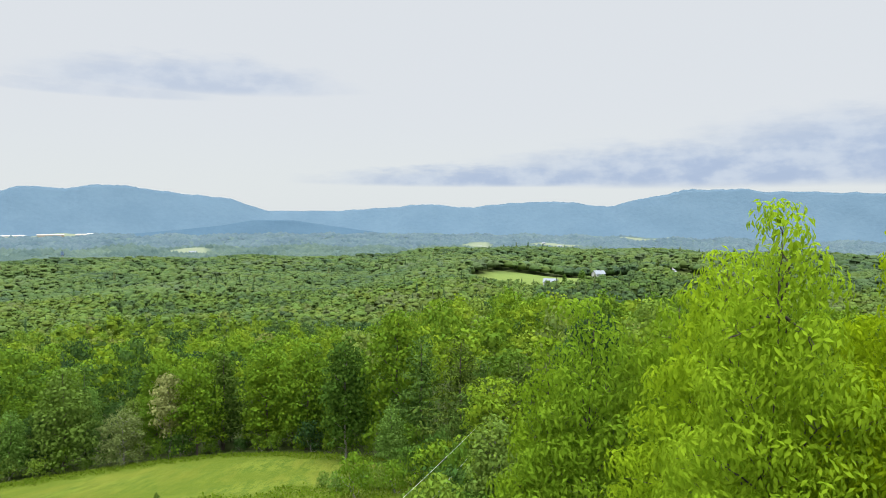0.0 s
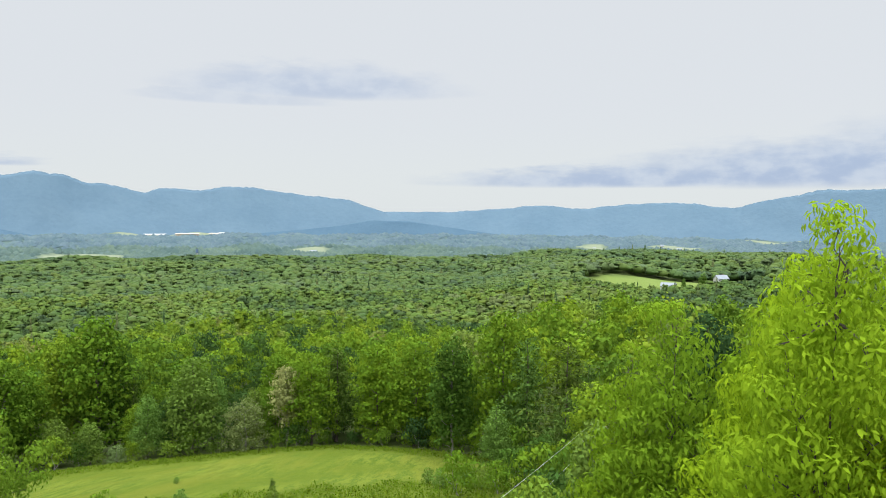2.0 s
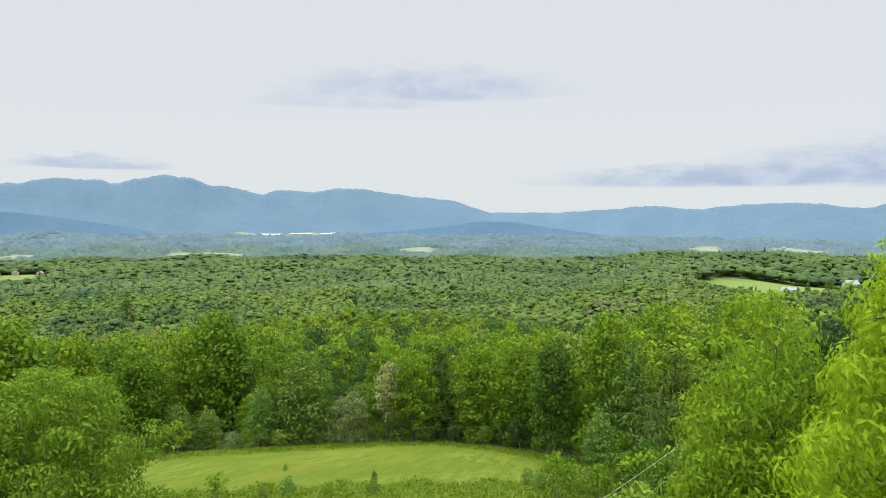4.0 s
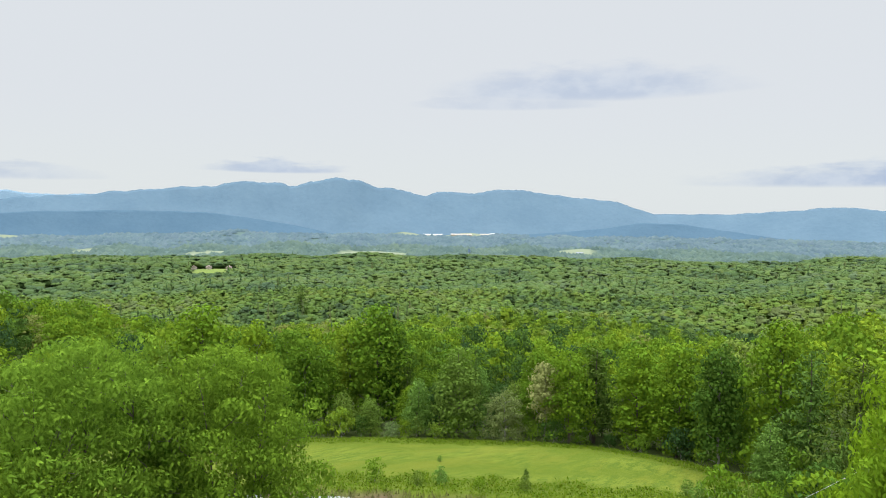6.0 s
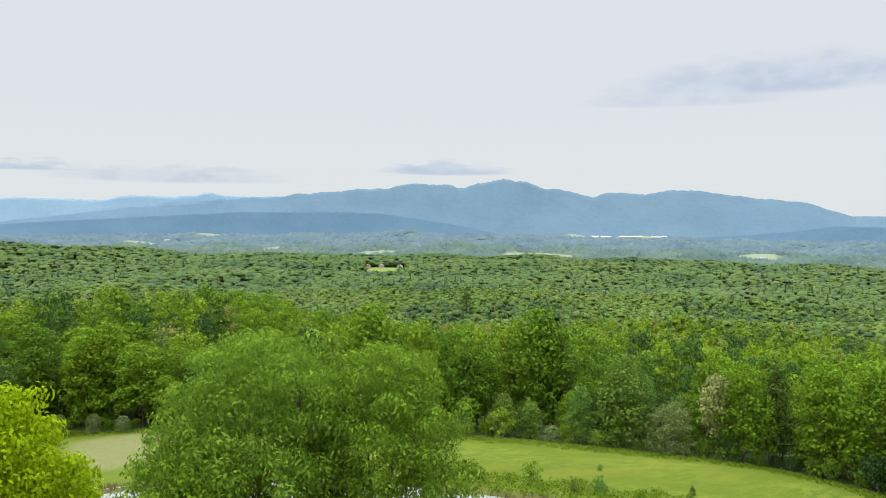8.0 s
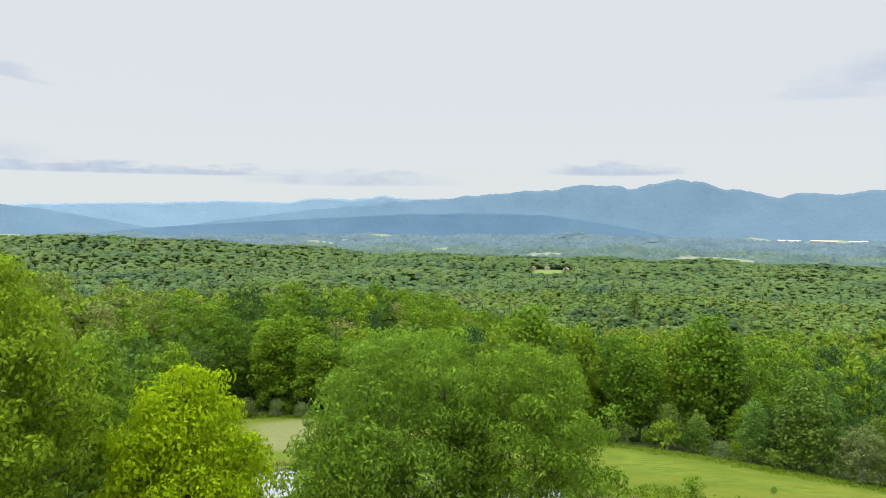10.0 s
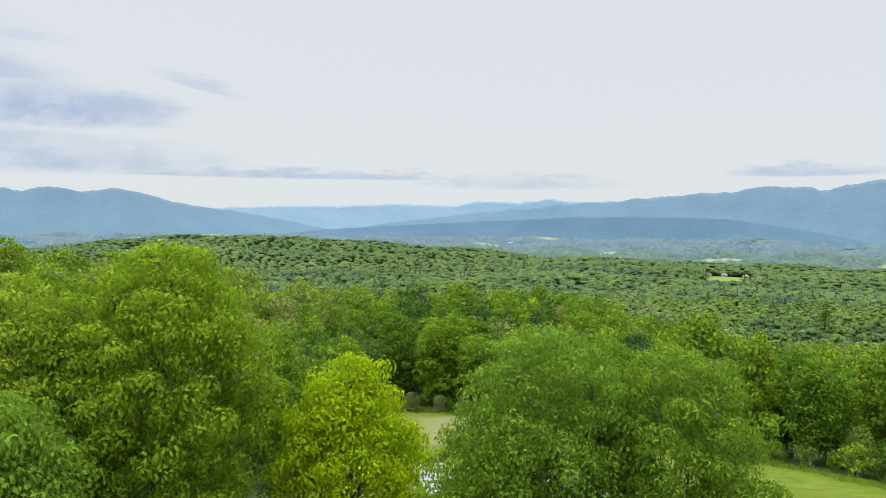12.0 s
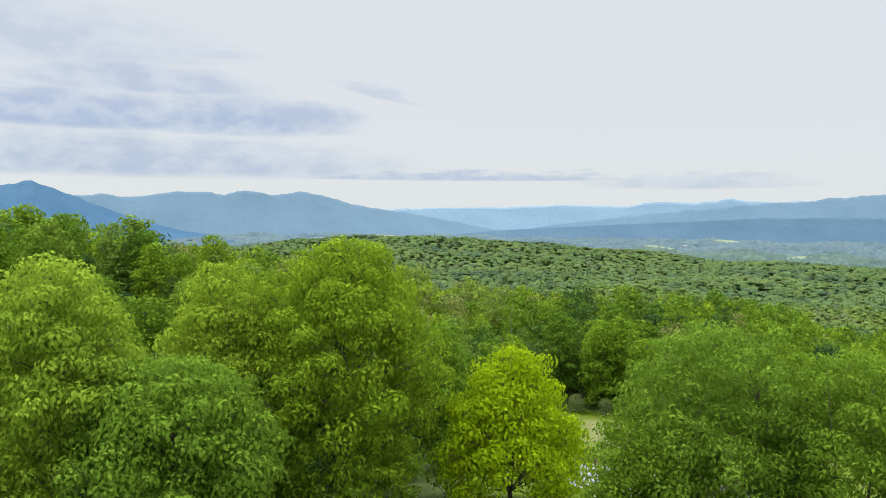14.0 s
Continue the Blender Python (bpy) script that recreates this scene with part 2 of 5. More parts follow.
def ground_z(x, y, fine=True):
    x, y = np.asarray(x, float), np.asarray(y, float)
    r, az = np.hypot(x, y), np.degrees(np.arctan2(-x, y))
    h = np.interp(r, [0, 35, 60, 100, 150, 200, 230, 300, 400, 500, 600, 900, 1400, 1900, 2300, 3000, 4700],
                  [-16, -22, -28, -38.5, -50.5, -60, -65, -75, -89, -97.5, -102.5, -114, -130, -146, -160, -155, -152])
    h = h + 36 * sm((az - 72) / 40) * sm((r - 60) / 140) * (1 - sm((r - 350) / 500))
    h = h + sm((4 - az) / 12) * (13 * sm((r - 95) / 110) * (1 - sm((r - 330) / 200)) + (24 * sm((r - 600) / 200) + 14 * sm((r - 1020) / 200)) * (1 - sm((r - 1500) / 600)))
    h = h + 16 * sm((az - 42) / 16) * (1 - sm((az - 88) / 18)) * sm((r - 195) / 60) * (1 - sm((r - 340) / 180))
    h = h + 30 * np.exp(-((az - 43) / 8.5) ** 2 - ((r - 3300) / 420) ** 2) + 14 * np.exp(-((az - 6) / 9) ** 2 - ((r - 3500) / 300) ** 2)
    h = h + 58 * np.exp(-((az - 83) / 18) ** 2) * sm((r - 1000) / 950) * (1 - sm((r - 2150) / 550))
    if fine:
        h = h + 0.35 * np.sin(x * 0.11 + 1.3) * np.sin(y * 0.09) + sm((r - 260) / 300) * (1 + 0.5 * sm((r - 2100) / 400)) * relief(x, y)
    d = pond_d(x, y)
    h = h + Z0
    wide = np.where(r > 66, 0.16, 0.5)
    bank = sm((d - 1.0) / wide)
    return np.where(d < 1 + wide, (POND[5] - 0.5 + 0.9 * sm((d - 0.9) / 0.14)) * (1 - bank) + h * bank, h)


def field_edge(az):
    """Distance from the origin to the wood's edge across the mown field, by azimuth in degrees."""
    return np.interp(az, [-6, -3, 0, 4, 8.5, 13, 18, 25, 34, 45, 55, 64, 69, 73, 77], [70, 90, 122, 130, 137, 145, 146, 146, 146, 158, 178, 194, 206, 190, 60])


def in_field(x, y):
    r, az = np.hypot(x, y), np.degrees(np.arctan2(-x, y))
    return (az > -6) & (az < 77) & (r < field_edge(az)) & (r > 40)


def unit(v):
    return v / (np.linalg.norm(v, axis=-1, keepdims=True) + 1e-9)


def build_mesh(name, verts, quads=None, tris=None, mat=None, smooth=False, attrs=None, normals=None):
    me = bpy.data.meshes.new(name)
    verts = np.asarray(verts, np.float32)
    parts_i, parts_n = [], []
    if quads is not None and len(quads):
        parts_i.append(np.asarray(quads, np.int32).ravel())
        parts_n.append(np.full(len(quads), 4, np.int32))
    if tris is not None and len(tris):
        parts_i.append(np.asarray(tris, np.int32).ravel())
        parts_n.append(np.full(len(tris), 3, np.int32))
    idx, cnt = np.concatenate(parts_i), np.concatenate(parts_n)
    me.vertices.add(len(verts))
    me.vertices.foreach_set("co", verts.ravel())
    me.loops.add(len(idx))
    me.loops.foreach_set("vertex_index", idx)
    me.polygons.add(len(cnt))
    me.polygons.foreach_set("loop_start", np.concatenate([[0], np.cumsum(cnt)[:-1]]).astype(np.int32))
    me.update(calc_edges=True)
    if smooth:
        me.polygons.foreach_set("use_smooth", np.ones(len(cnt), bool))
    for k, v in (attrs or {}).items():
        a = me.attributes.new(k, "FLOAT", "POINT")
        a.data.foreach_set("value", np.asarray(v, np.float32))
    if mat:
        me.materials.append(mat)
    me.validate()
    if normals is not None:
        me.polygons.foreach_set("use_smooth", np.ones(len(cnt), bool))
        me.normals_split_custom_set_from_vertices(unit(np.asarray(normals, np.float32)))
    return me


def part(name, me, parent, label=""):
    ob = new(name, me)
    ob.parent = parent
    return tagged(ob, label)


def thing(name, label, category, group="", loc=(0, 0, 0)):
    ob = new(name)
    ob.empty_display_size = 0.5
    ob.location = loc
    return tagged(ob, label, category, group)


# ---- ground sheet ----
def ground_material():
    m, t, b = material("ground")
    geo = t.nodes.new("ShaderNodeNewGeometry")
    pos = geo.outputs["Position"]
    n1, n2, n3 = noise_tex(t, pos, 0.05, 4), noise_tex(t, pos, 0.6, 5), noise_tex(t, pos, 7.0, 3)

    def att(k):
        a = t.nodes.new("ShaderNodeAttribute")
        a.attribute_name = k
        return a.outputs["Fac"]
    mp = t.nodes.new("ShaderNodeMapping")
    mp.inputs["Rotation"].default_value = (0, 0, radians(-62))
    mp.inputs["Scale"].default_value = (1.0, 0.06, 1.0)
    t.links.new(pos, mp.inputs[0])
    streak = sstep(t, noise_tex(t, mp.outputs[0], 0.8, 5, 0.65), 0.4, 0.6)
    fine = sstep(t, noise_tex(t, mp.outputs[0], 3.2, 4, 0.7), 0.36, 0.64)
    mown = mixc(t, streak, (0.052, 0.096, 0.005), (0.112, 0.146, 0.014))
    mown = mixc(t, mth(t, "MULTIPLY", fine, 0.4), mown, (0.135, 0.160, 0.014))
    rough = mixc(t, n2, (0.054, 0.092, 0.005), (0.105, 0.135, 0.008))
    mown = mixc(t, sstep(t, n1, 0.4, 0.62), mown, rough)
    dry = noise_tex(t, mp.outputs[0], 0.16, 4, 0.6)
    mown = mixc(t, mth(t, "MULTIPLY", sstep(t, dry, 0.46, 0.66), 0.4), mown, (0.150, 0.150, 0.016))
    soil = mixc(t, n2, (0.045, 0.065, 0.016), (0.075, 0.10, 0.024))
    col = mixc(t, att("grass"), soil, rough)
    col = mixc(t, att("mown"), col, mown)
    track = mixc(t, n2, (0.125, 0.135, 0.045), (0.18, 0.175, 0.08))
    col = mixc(t, mth(t, "MULTIPLY", att("track"), mth(t, "ADD", 0.45, mth(t, "MULTIPLY", n2, 0.8)), clamp=True), col, track)
    mud = mixc(t, n3, (0.07, 0.05, 0.03), (0.14, 0.10, 0.06))
    col = mixc(t, att("mud"), col, mud)
    # far fields are paler and greyer: haze put into their colour
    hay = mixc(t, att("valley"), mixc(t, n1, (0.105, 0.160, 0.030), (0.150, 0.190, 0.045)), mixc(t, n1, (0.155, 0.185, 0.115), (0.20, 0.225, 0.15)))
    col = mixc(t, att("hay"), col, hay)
    # valley floor: a blue-grey haze tint in the colour, beyond about 2 km
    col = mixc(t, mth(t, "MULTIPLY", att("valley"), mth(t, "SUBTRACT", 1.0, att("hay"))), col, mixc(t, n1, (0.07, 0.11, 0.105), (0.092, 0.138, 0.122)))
    set_colour(t, b, col)
    b.inputs["Roughness"].default_value = 0.95
    b.inputs["Specular IOR Level"].default_value = 0.1
    bump(t, b, mth(t, "ADD", n3, n2), 0.6, 0.15)
    return m


# clearings among the far woods: azimuth, distance, half width (degrees), half depth (m)
CLEARINGS = [(-13.5, 890, 6.5, 120), (-16.6, 890, 4.6, 110), (-24.0, 960, 2.6, 150), (44.2, 1400, 1.9, 150), (3.2, 1430, 0.9, 30), (81.3, 1965, 2.4, 85), (71.5, 1720, 2.2, 55)]
FAR_FIELDS = [(32.0, 2420, 3.0, 190), (15.3, 2650, 1.6, 150), (53.3, 2700, 1.2, 150), (26.0, 4100, 4.0, 190), (84.5, 3900, 2.2, 210), (76.0, 3200, 2.2, 130),
              (-7.5, 3000, 1.6, 200), (-14.0, 3100, 2.0, 140), (63.0, 3000, 1.2, 170), (-21.0, 4000, 3.0, 140), (45.0, 2500, 3.0, 70), (57.5, 3900, 1.6, 130)]


def cleared(r, az):
    m = np.zeros_like(r)
    for a, d, wa, wd in CLEARINGS + FAR_FIELDS:
        q = ((az - a) / wa) ** 2 + ((r - d) / wd) ** 2
        m = np.maximum(m, 1 - sm((q - 0.8) / 0.4))
    return m


def build_ground():
    az = np.radians(np.concatenate([np.arange(-45, 120, 0.8), np.arange(120, 315, 3.0)]))
    rr = np.concatenate([[0.5], np.arange(4, 60, 2.5), np.arange(60, 215, 2.2), np.geomspace(218, 2000, 58), np.arange(2040, 4721, 40)])
    A, R = np.meshgrid(az, rr, indexing="ij")
    X, Y = -np.sin(A) * R, np.cos(A) * R
    Zg = ground_z(X, Y)
    na, nr = A.shape
    i = np.arange(na)[:, None] * nr + np.arange(nr - 1)[None]
    j = ((np.arange(na) + 1) % na)[:, None] * nr + np.arange(nr - 1)[None]
    quads = np.stack([i, i + 1, j + 1, j], -1).reshape(-1, 4)
    x, y = X.ravel(), Y.ravel()
    r, azd = R.ravel(), (np.degrees(A.ravel()) + 180) % 360 - 180
    d = pond_d(x, y)
    e = field_edge(azd)
    f = in_field(x, y).astype(float)
    inner = sm((r - 88 - 3 * np.sin(azd)) / 8) * sm((e - 9 - r) / 5)
    far = cleared(r, azd)
    lane = sm(1.6 - np.abs(azd - 64.5) / 3.0) * sm((r - 122) / 10) * sm((188 - r) / 10)
    me = build_mesh("ground", np.stack([x, y, Zg.ravel()], 1), quads, None, ground_material(), True,
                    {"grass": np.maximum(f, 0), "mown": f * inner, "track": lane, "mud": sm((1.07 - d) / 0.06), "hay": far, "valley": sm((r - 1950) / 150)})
    tagged(new("ground", me), "sloping hillside ground with mown meadow and woodland floor", "ground", kind="structure")


build_ground()


# ---- mountains ----
def hill_material(name, a, b_, scale):
    m, t, b = material(name)
    geo = t.nodes.new("ShaderNodeNewGeometry")
    n = noise_tex(t, geo.outputs["Position"], scale, 6, 0.6)
    n2 = noise_tex(t, geo.outputs["Position"], scale * 9, 4, 0.6)
    f = mth(t, "ADD", mth(t, "MULTIPLY", n, 0.65), mth(t, "MULTIPLY", n2, 0.35))
    set_colour(t, b, ramp(t, f, [(0.36, a), (0.64, b_)]))
    b.inputs["Roughness"].default_value = 1.0
    b.inputs["Specular IOR Level"].default_value = 0.0
    bump(t, b, n2, 0.4, 12)
    return m


def mountains(name, label, r0, r1, crest, mat, base_el=-2.6, seed=0, rough=0.05):
    """A wooded range between the distances r0 and r1: its crest runs over summits and saddles (azimuth and height in degrees of rise)."""
    a = np.arange(crest[0][0], crest[-1][0] + 0.01, 0.2)
    ca, ch = np.array(crest).T
    h = np.interp(a, ca, ch)
    k = np.hanning(7)
    h = np.convolve(np.pad(h, 3, mode="edge"), k / k.sum(), "valid")
    rng = np.random.RandomState(seed)
    h = h + rough * np.convolve(rng.randn(len(a) + 4), np.ones(5) / 2.2, "valid") * np.clip((h + 1) / 2, 0.2, 1)
    s = np.linspace(0, 1, 22)
    ph = rng.uniform(0, 6.28, 8)
    A, S_ = np.meshgrid(a, s, indexing="ij")
    spur = sum(np.sin(A * w + ph[i] + S_ * 2.5 * (i - 2)) * v for i, (w, v) in enumerate(((0.5, 0.5), (0.9, 0.35), (1.7, 0.25), (2.9, 0.15), (4.6, 0.1))))
    R = r0 + (r1 - r0) * S_ + 0.08 * (r1 - r0) * spur * np.sin(S_ * np.pi)
    rise = S_ ** 1.1 * (1 + 0.16 * spur * np.sin(S_ * np.pi))
    zz = np.tan(np.radians(base_el)) * r0 * (1 - np.clip(rise, 0, 1.05)) + np.tan(np.radians(h))[:, None] * r1 * rise
    X, Y = -np.sin(np.radians(A)) * R, np.cos(np.radians(A)) * R
    back = np.stack([X[:, -1] * 1.03, Y[:, -1] * 1.03, zz[:, -1] - 220], 1)
    X, Y, zz = np.hstack([X, back[:, :1]]), np.hstack([Y, back[:, 1:2]]), np.hstack([zz, back[:, 2:]])
    na, ns = X.shape
    i = (np.arange(na - 1)[:, None] * ns + np.arange(ns - 1)[None])
    quads = np.stack([i, i + 1, i + ns + 1, i + ns], -1).reshape(-1, 4)
    me = build_mesh(name, np.stack([X.ravel(), Y.ravel(), zz.ravel() + Z0], 1), quads, None, mat, True)
    return tagged(new(name, me), label, "mountain", kind="structure")


# Distance haze painted into the hills' own colours, palest on the farthest range.
HILL_HAZE_BLUE = hill_material("hill_haze_blue", (0.086, 0.137, 0.182), (0.105, 0.160, 0.206), 0.004)
HILL_HAZE_PALE = hill_material("hill_haze_pale", (0.15, 0.225, 0.29), (0.17, 0.25, 0.31), 0.004)
HILL_HAZE_DARK = hill_material("hill_haze_dark", (0.042, 0.092, 0.155), (0.058, 0.115, 0.175), 0.004)
HILL_HAZE_FOOT = hill_material("hill_haze_foot", (0.062, 0.110, 0.155), (0.078, 0.130, 0.176), 0.006)
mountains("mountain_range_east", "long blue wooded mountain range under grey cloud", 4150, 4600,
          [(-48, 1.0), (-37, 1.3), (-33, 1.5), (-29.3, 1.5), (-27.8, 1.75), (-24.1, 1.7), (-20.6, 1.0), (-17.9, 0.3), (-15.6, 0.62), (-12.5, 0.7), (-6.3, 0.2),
           (-3, 0.42), (-0.7, 0.2), (3.9, -0.18), (9.3, -0.2), (16, -0.4), (24, -2.0)], HILL_HAZE_BLUE, seed=1)
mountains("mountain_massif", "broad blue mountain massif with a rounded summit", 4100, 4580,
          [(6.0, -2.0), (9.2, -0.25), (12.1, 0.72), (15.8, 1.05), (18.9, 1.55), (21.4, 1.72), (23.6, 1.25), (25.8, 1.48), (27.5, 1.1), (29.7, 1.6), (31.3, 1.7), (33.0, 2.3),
           (34.0, 2.42), (35.8, 2.3), (38.4, 1.7), (40.1, 2.0), (42.7, 2.0), (44.2, 1.6), (47.3, 1.5), (50.6, 1.1), (55.1, 0.75), (60, 0.3), (66, -0.4), (72, -1.2), (78, -2.4)], HILL_HAZE_BLUE, seed=2)
mountains("mountain_range_far", "far range painted pale as if in haze", 4480, 4720,
          [(48, 0.6), (52.5, 0.9), (55.1, 0.82), (58.3, 1.02), (60.5, 0.7), (63.7, 0.8), (66, 0.42), (70.7, 0.5), (75.2, 0.3), (79.7, 0.22), (84, 0.1), (92, -0.3)], HILL_HAZE_PALE, seed=3, rough=0.03)
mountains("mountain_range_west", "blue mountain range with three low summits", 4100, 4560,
          [(72, -2.5), (78, -1.2), (82.7, -0.3), (86.1, 0.1), (89.7, 1.0), (91.6, 1.4), (93.8, 1.1), (96.2, 1.42), (98, 1.1), (99.6, 1.4), (103.7, 0.9), (108, 0.9), (116, 0.6)], HILL_HAZE_BLUE, seed=4)
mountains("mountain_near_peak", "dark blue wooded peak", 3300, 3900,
          [(97, -2.3), (101, -1.7), (104.5, -0.7), (107, 0.3), (108.6, 0.95), (109.8, 1.5), (111, 1.92), (112.4, 1.5), (114, 1.1), (118, 0.9), (124, 0.2)], HILL_HAZE_DARK, seed=5)
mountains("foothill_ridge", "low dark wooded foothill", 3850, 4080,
          [(33, -2.5), (38, -1.4), (42, -0.75), (45, -0.4), (50, -0.3), (56, -0.4), (62, -0.75), (68, -1.1), (76, -1.6), (84, -2.5)], HILL_HAZE_FOOT, seed=6, rough=0.03)
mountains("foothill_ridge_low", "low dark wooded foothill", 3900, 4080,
          [(-4, -2.5), (2, -1.7), (5.5, -1.22), (7.3, -0.95), (10.4, -0.92), (13, -1.4), (17, -1.8), (26, -2.5)], HILL_HAZE_FOOT, seed=7, rough=0.03)


# ---- trees ----
def leaves(rng, p, d, n, L, W, fold=0.18):
    """Folded two-face leaves at the points p, along d, facing n."""
    d = d / np.linalg.norm(d, axis=1, keepdims=True)
    s = np.cross(d, n)
    s /= np.linalg.norm(s, axis=1, keepdims=True) + 1e-9
    up = np.cross(s, d)
    L, W = np.broadcast_to(L, len(p))[:, None], np.broadcast_to(W, len(p))[:, None]
    mid = p + d * L * 0.45 + up * W * fold
    v = np.stack([p, mid + s * W * 0.5, p + d * L - up * L * 0.12, mid - s * W * 0.5], 1)
    k = np.arange(len(p))[:, None] * 4
    return v.reshape(-1, 3), np.concatenate([k + [0, 1, 2], k + [0, 2, 3]], 1).reshape(-1, 3)


def shell(rng, lobes, count, low=-0.55, thick=(0.72, 1.05)):
    """Points on the outside of a union of ellipsoids (centre, radii), and their outward directions."""
    c = np.array([l[0] for l in lobes])
    rad = np.array([l[1] for l in lobes])
    w = rad.prod(1) ** (2 / 3)
    P, U = [], []
    need = count
    while need > 0:
        k = rng.choice(len(lobes), need * 2, p=w / w.sum())
        u = unit(rng.randn(len(k), 3))
        u[:, 2] = np.where(u[:, 2] < low, -u[:, 2], u[:, 2])
        p = c[k] + rad[k] * u * rng.uniform(*thick, (len(k), 1))
        q = (((p[:, None] - c[None]) / rad[None]) ** 2).sum(2)
        q[np.arange(len(k)), k] = 9
        ok = q.min(1) > 0.5
        P.append(p[ok][:need])
        U.append(u[ok][:need])
        need -= len(P[-1])
    return np.concatenate(P), np.concatenate(U)


def spaced(rng, p, gap):
    """Which of the points to keep, so that one stands in each cell of the size gap."""
    q = np.floor(p / gap + rng.rand(3)).astype(np.int64)
    _, i = np.unique(q @ np.array([1, 1000, 1000000]), return_index=True)
    return rng.permutation(i)


def tufts(rng, p, u, per, L, W, spread, droop, lift=0.55, mid=None, round_=0.35):
    """Bunches of leaves centred at the points p: each a drooping umbrella of leaves, laid like shingles from its top down."""
    n = len(p)
    a = unit(u * [1, 1, 0.5] * 0.8 + [0, 0, lift] + rng.randn(n, 3) * 0.22)
    s1 = unit(np.cross(a, rng.randn(n, 3)))
    s2 = np.cross(a, s1)
    phase, size = rng.uniform(0, 6.28, n), rng.uniform(0.6, 1.3, n)
    young = rng.rand(n)
    out = u if mid is None else unit(unit((p - mid) * [1, 1, 0.8]) * 0.5 + u * 0.6)
    V, F, N, T = [], [], [], []
    for i in range(per):
        th = 1.75 * ((i + 0.5) / per) ** 0.6 + rng.randn(n) * 0.12
        ang = 2.39996 * i + phase
        rad = s1 * np.cos(ang)[:, None] + s2 * np.sin(ang)[:, None]
        ct, st = np.cos(th)[:, None], np.sin(th)[:, None]
        nrm = a * ct + rad * st
        base = p + (nrm * [1, 1, 0.75] + rng.randn(n, 3) * 0.12) * (spread * size)[:, None]
        d = unit(rad * ct - a * st + nrm * 0.35 + [0, 0, -droop] + rng.randn(n, 3) * 0.25)
        fn = unit(nrm + rng.randn(n, 3) * 0.28)
        v, f = leaves(rng, base - d * L * 0.35, d, fn, L * size * rng.uniform(0.75, 1.2, n), W * size * rng.uniform(0.8, 1.2, n))
        tri = unit(np.cross(v[1::4] - v[0::4], v[2::4] - v[0::4]))
        tri[(tri * (nrm + [0, 0, 0.2])).sum(1) < 0] *= -1
        V.append(v)
        F.append(f + i * n * 4)
        N.append(np.repeat(unit(tri * (1 - round_) + unit(nrm + out * 0.25) * round_), 4, axis=0))
        # higher value toward the top of a bunch, which gives a lighter leaf colour
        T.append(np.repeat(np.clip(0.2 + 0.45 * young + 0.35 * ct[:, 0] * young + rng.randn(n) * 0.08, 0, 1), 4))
    return np.concatenate(V), np.concatenate(F), np.concatenate(N), np.concatenate(T)


def crown_mesh(name, rng, lobes, count, per, L, W, mat, spread, droop=0.25, low=-0.4, lift=0.8, gap=1.25, round_=0.6, thick=(0.75, 1.1)):
    """A crown: well spaced bunches of leaves over its lobes, some deeper inside."""
    p, u = shell(rng, lobes, count * 3, low, thick)
    mid = np.array([0, 0, np.mean([l[0][2] for l in lobes])])
    inner = rng.rand(len(p)) < 0.3
    p[inner] = mid + (p[inner] - mid) * rng.uniform(0.5, 0.88, (int(inner.sum()), 1))
    k = spaced(rng, p, spread * gap)[:count]
    V, F, N, T = tufts(rng, p[k], u[k], per, L, W, spread, droop, lift, mid, round_)
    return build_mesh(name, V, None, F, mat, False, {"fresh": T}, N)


def tube(path, r0, r1, sides=6):
    path = np.asarray(path, float)
    n = len(path)
    tang = unit(np.gradient(path, axis=0))
    ref = np.where(np.abs(tang[:, 2:3]) > 0.9, [[1.0, 0, 0]], [[0, 0, 1.0]])
    s = unit(np.cross(tang, ref))
    t2 = np.cross(tang, s)
    rad = np.linspace(r0, r1, n)[:, None, None]
    a = np.arange(sides) / sides * 2 * np.pi
    V = path[:, None] + rad * (np.cos(a)[None, :, None] * s[:, None] + np.sin(a)[None, :, None] * t2[:, None])
    i = np.arange(n - 1)[:, None] * sides + np.arange(sides)[None]
    j = np.arange(n - 1)[:, None] * sides + (np.arange(sides) + 1)[None] % sides
    return V.reshape(-1, 3), np.stack([i, j, j + sides, i + sides], -1).reshape(-1, 4)


def tubes_mesh(name, specs, mat, sides=6):
    V, Q, n0 = [], [], 0
    for path, r0, r1 in specs:
        v, q = tube(path, r0, r1, sides)
        V.append(v)
        Q.append(q + n0)
        n0 += len(v)
    return build_mesh(name, np.concatenate(V), np.concatenate(Q), None, mat, True)


def bent(rng, a, b, n=6, wob=0.05, sag=0.0):
    a, b = np.asarray(a, float), np.asarray(b, float)
    t = np.linspace(0, 1, n)[:, None]
    L = np.linalg.norm(b - a)
    w = rng.randn(n, 3) * wob * L * np.sin(t * np.pi)
    return a + (b - a) * t + w + np.array([0, 0, 1.0]) * sag * L * np.sin(t * np.pi)


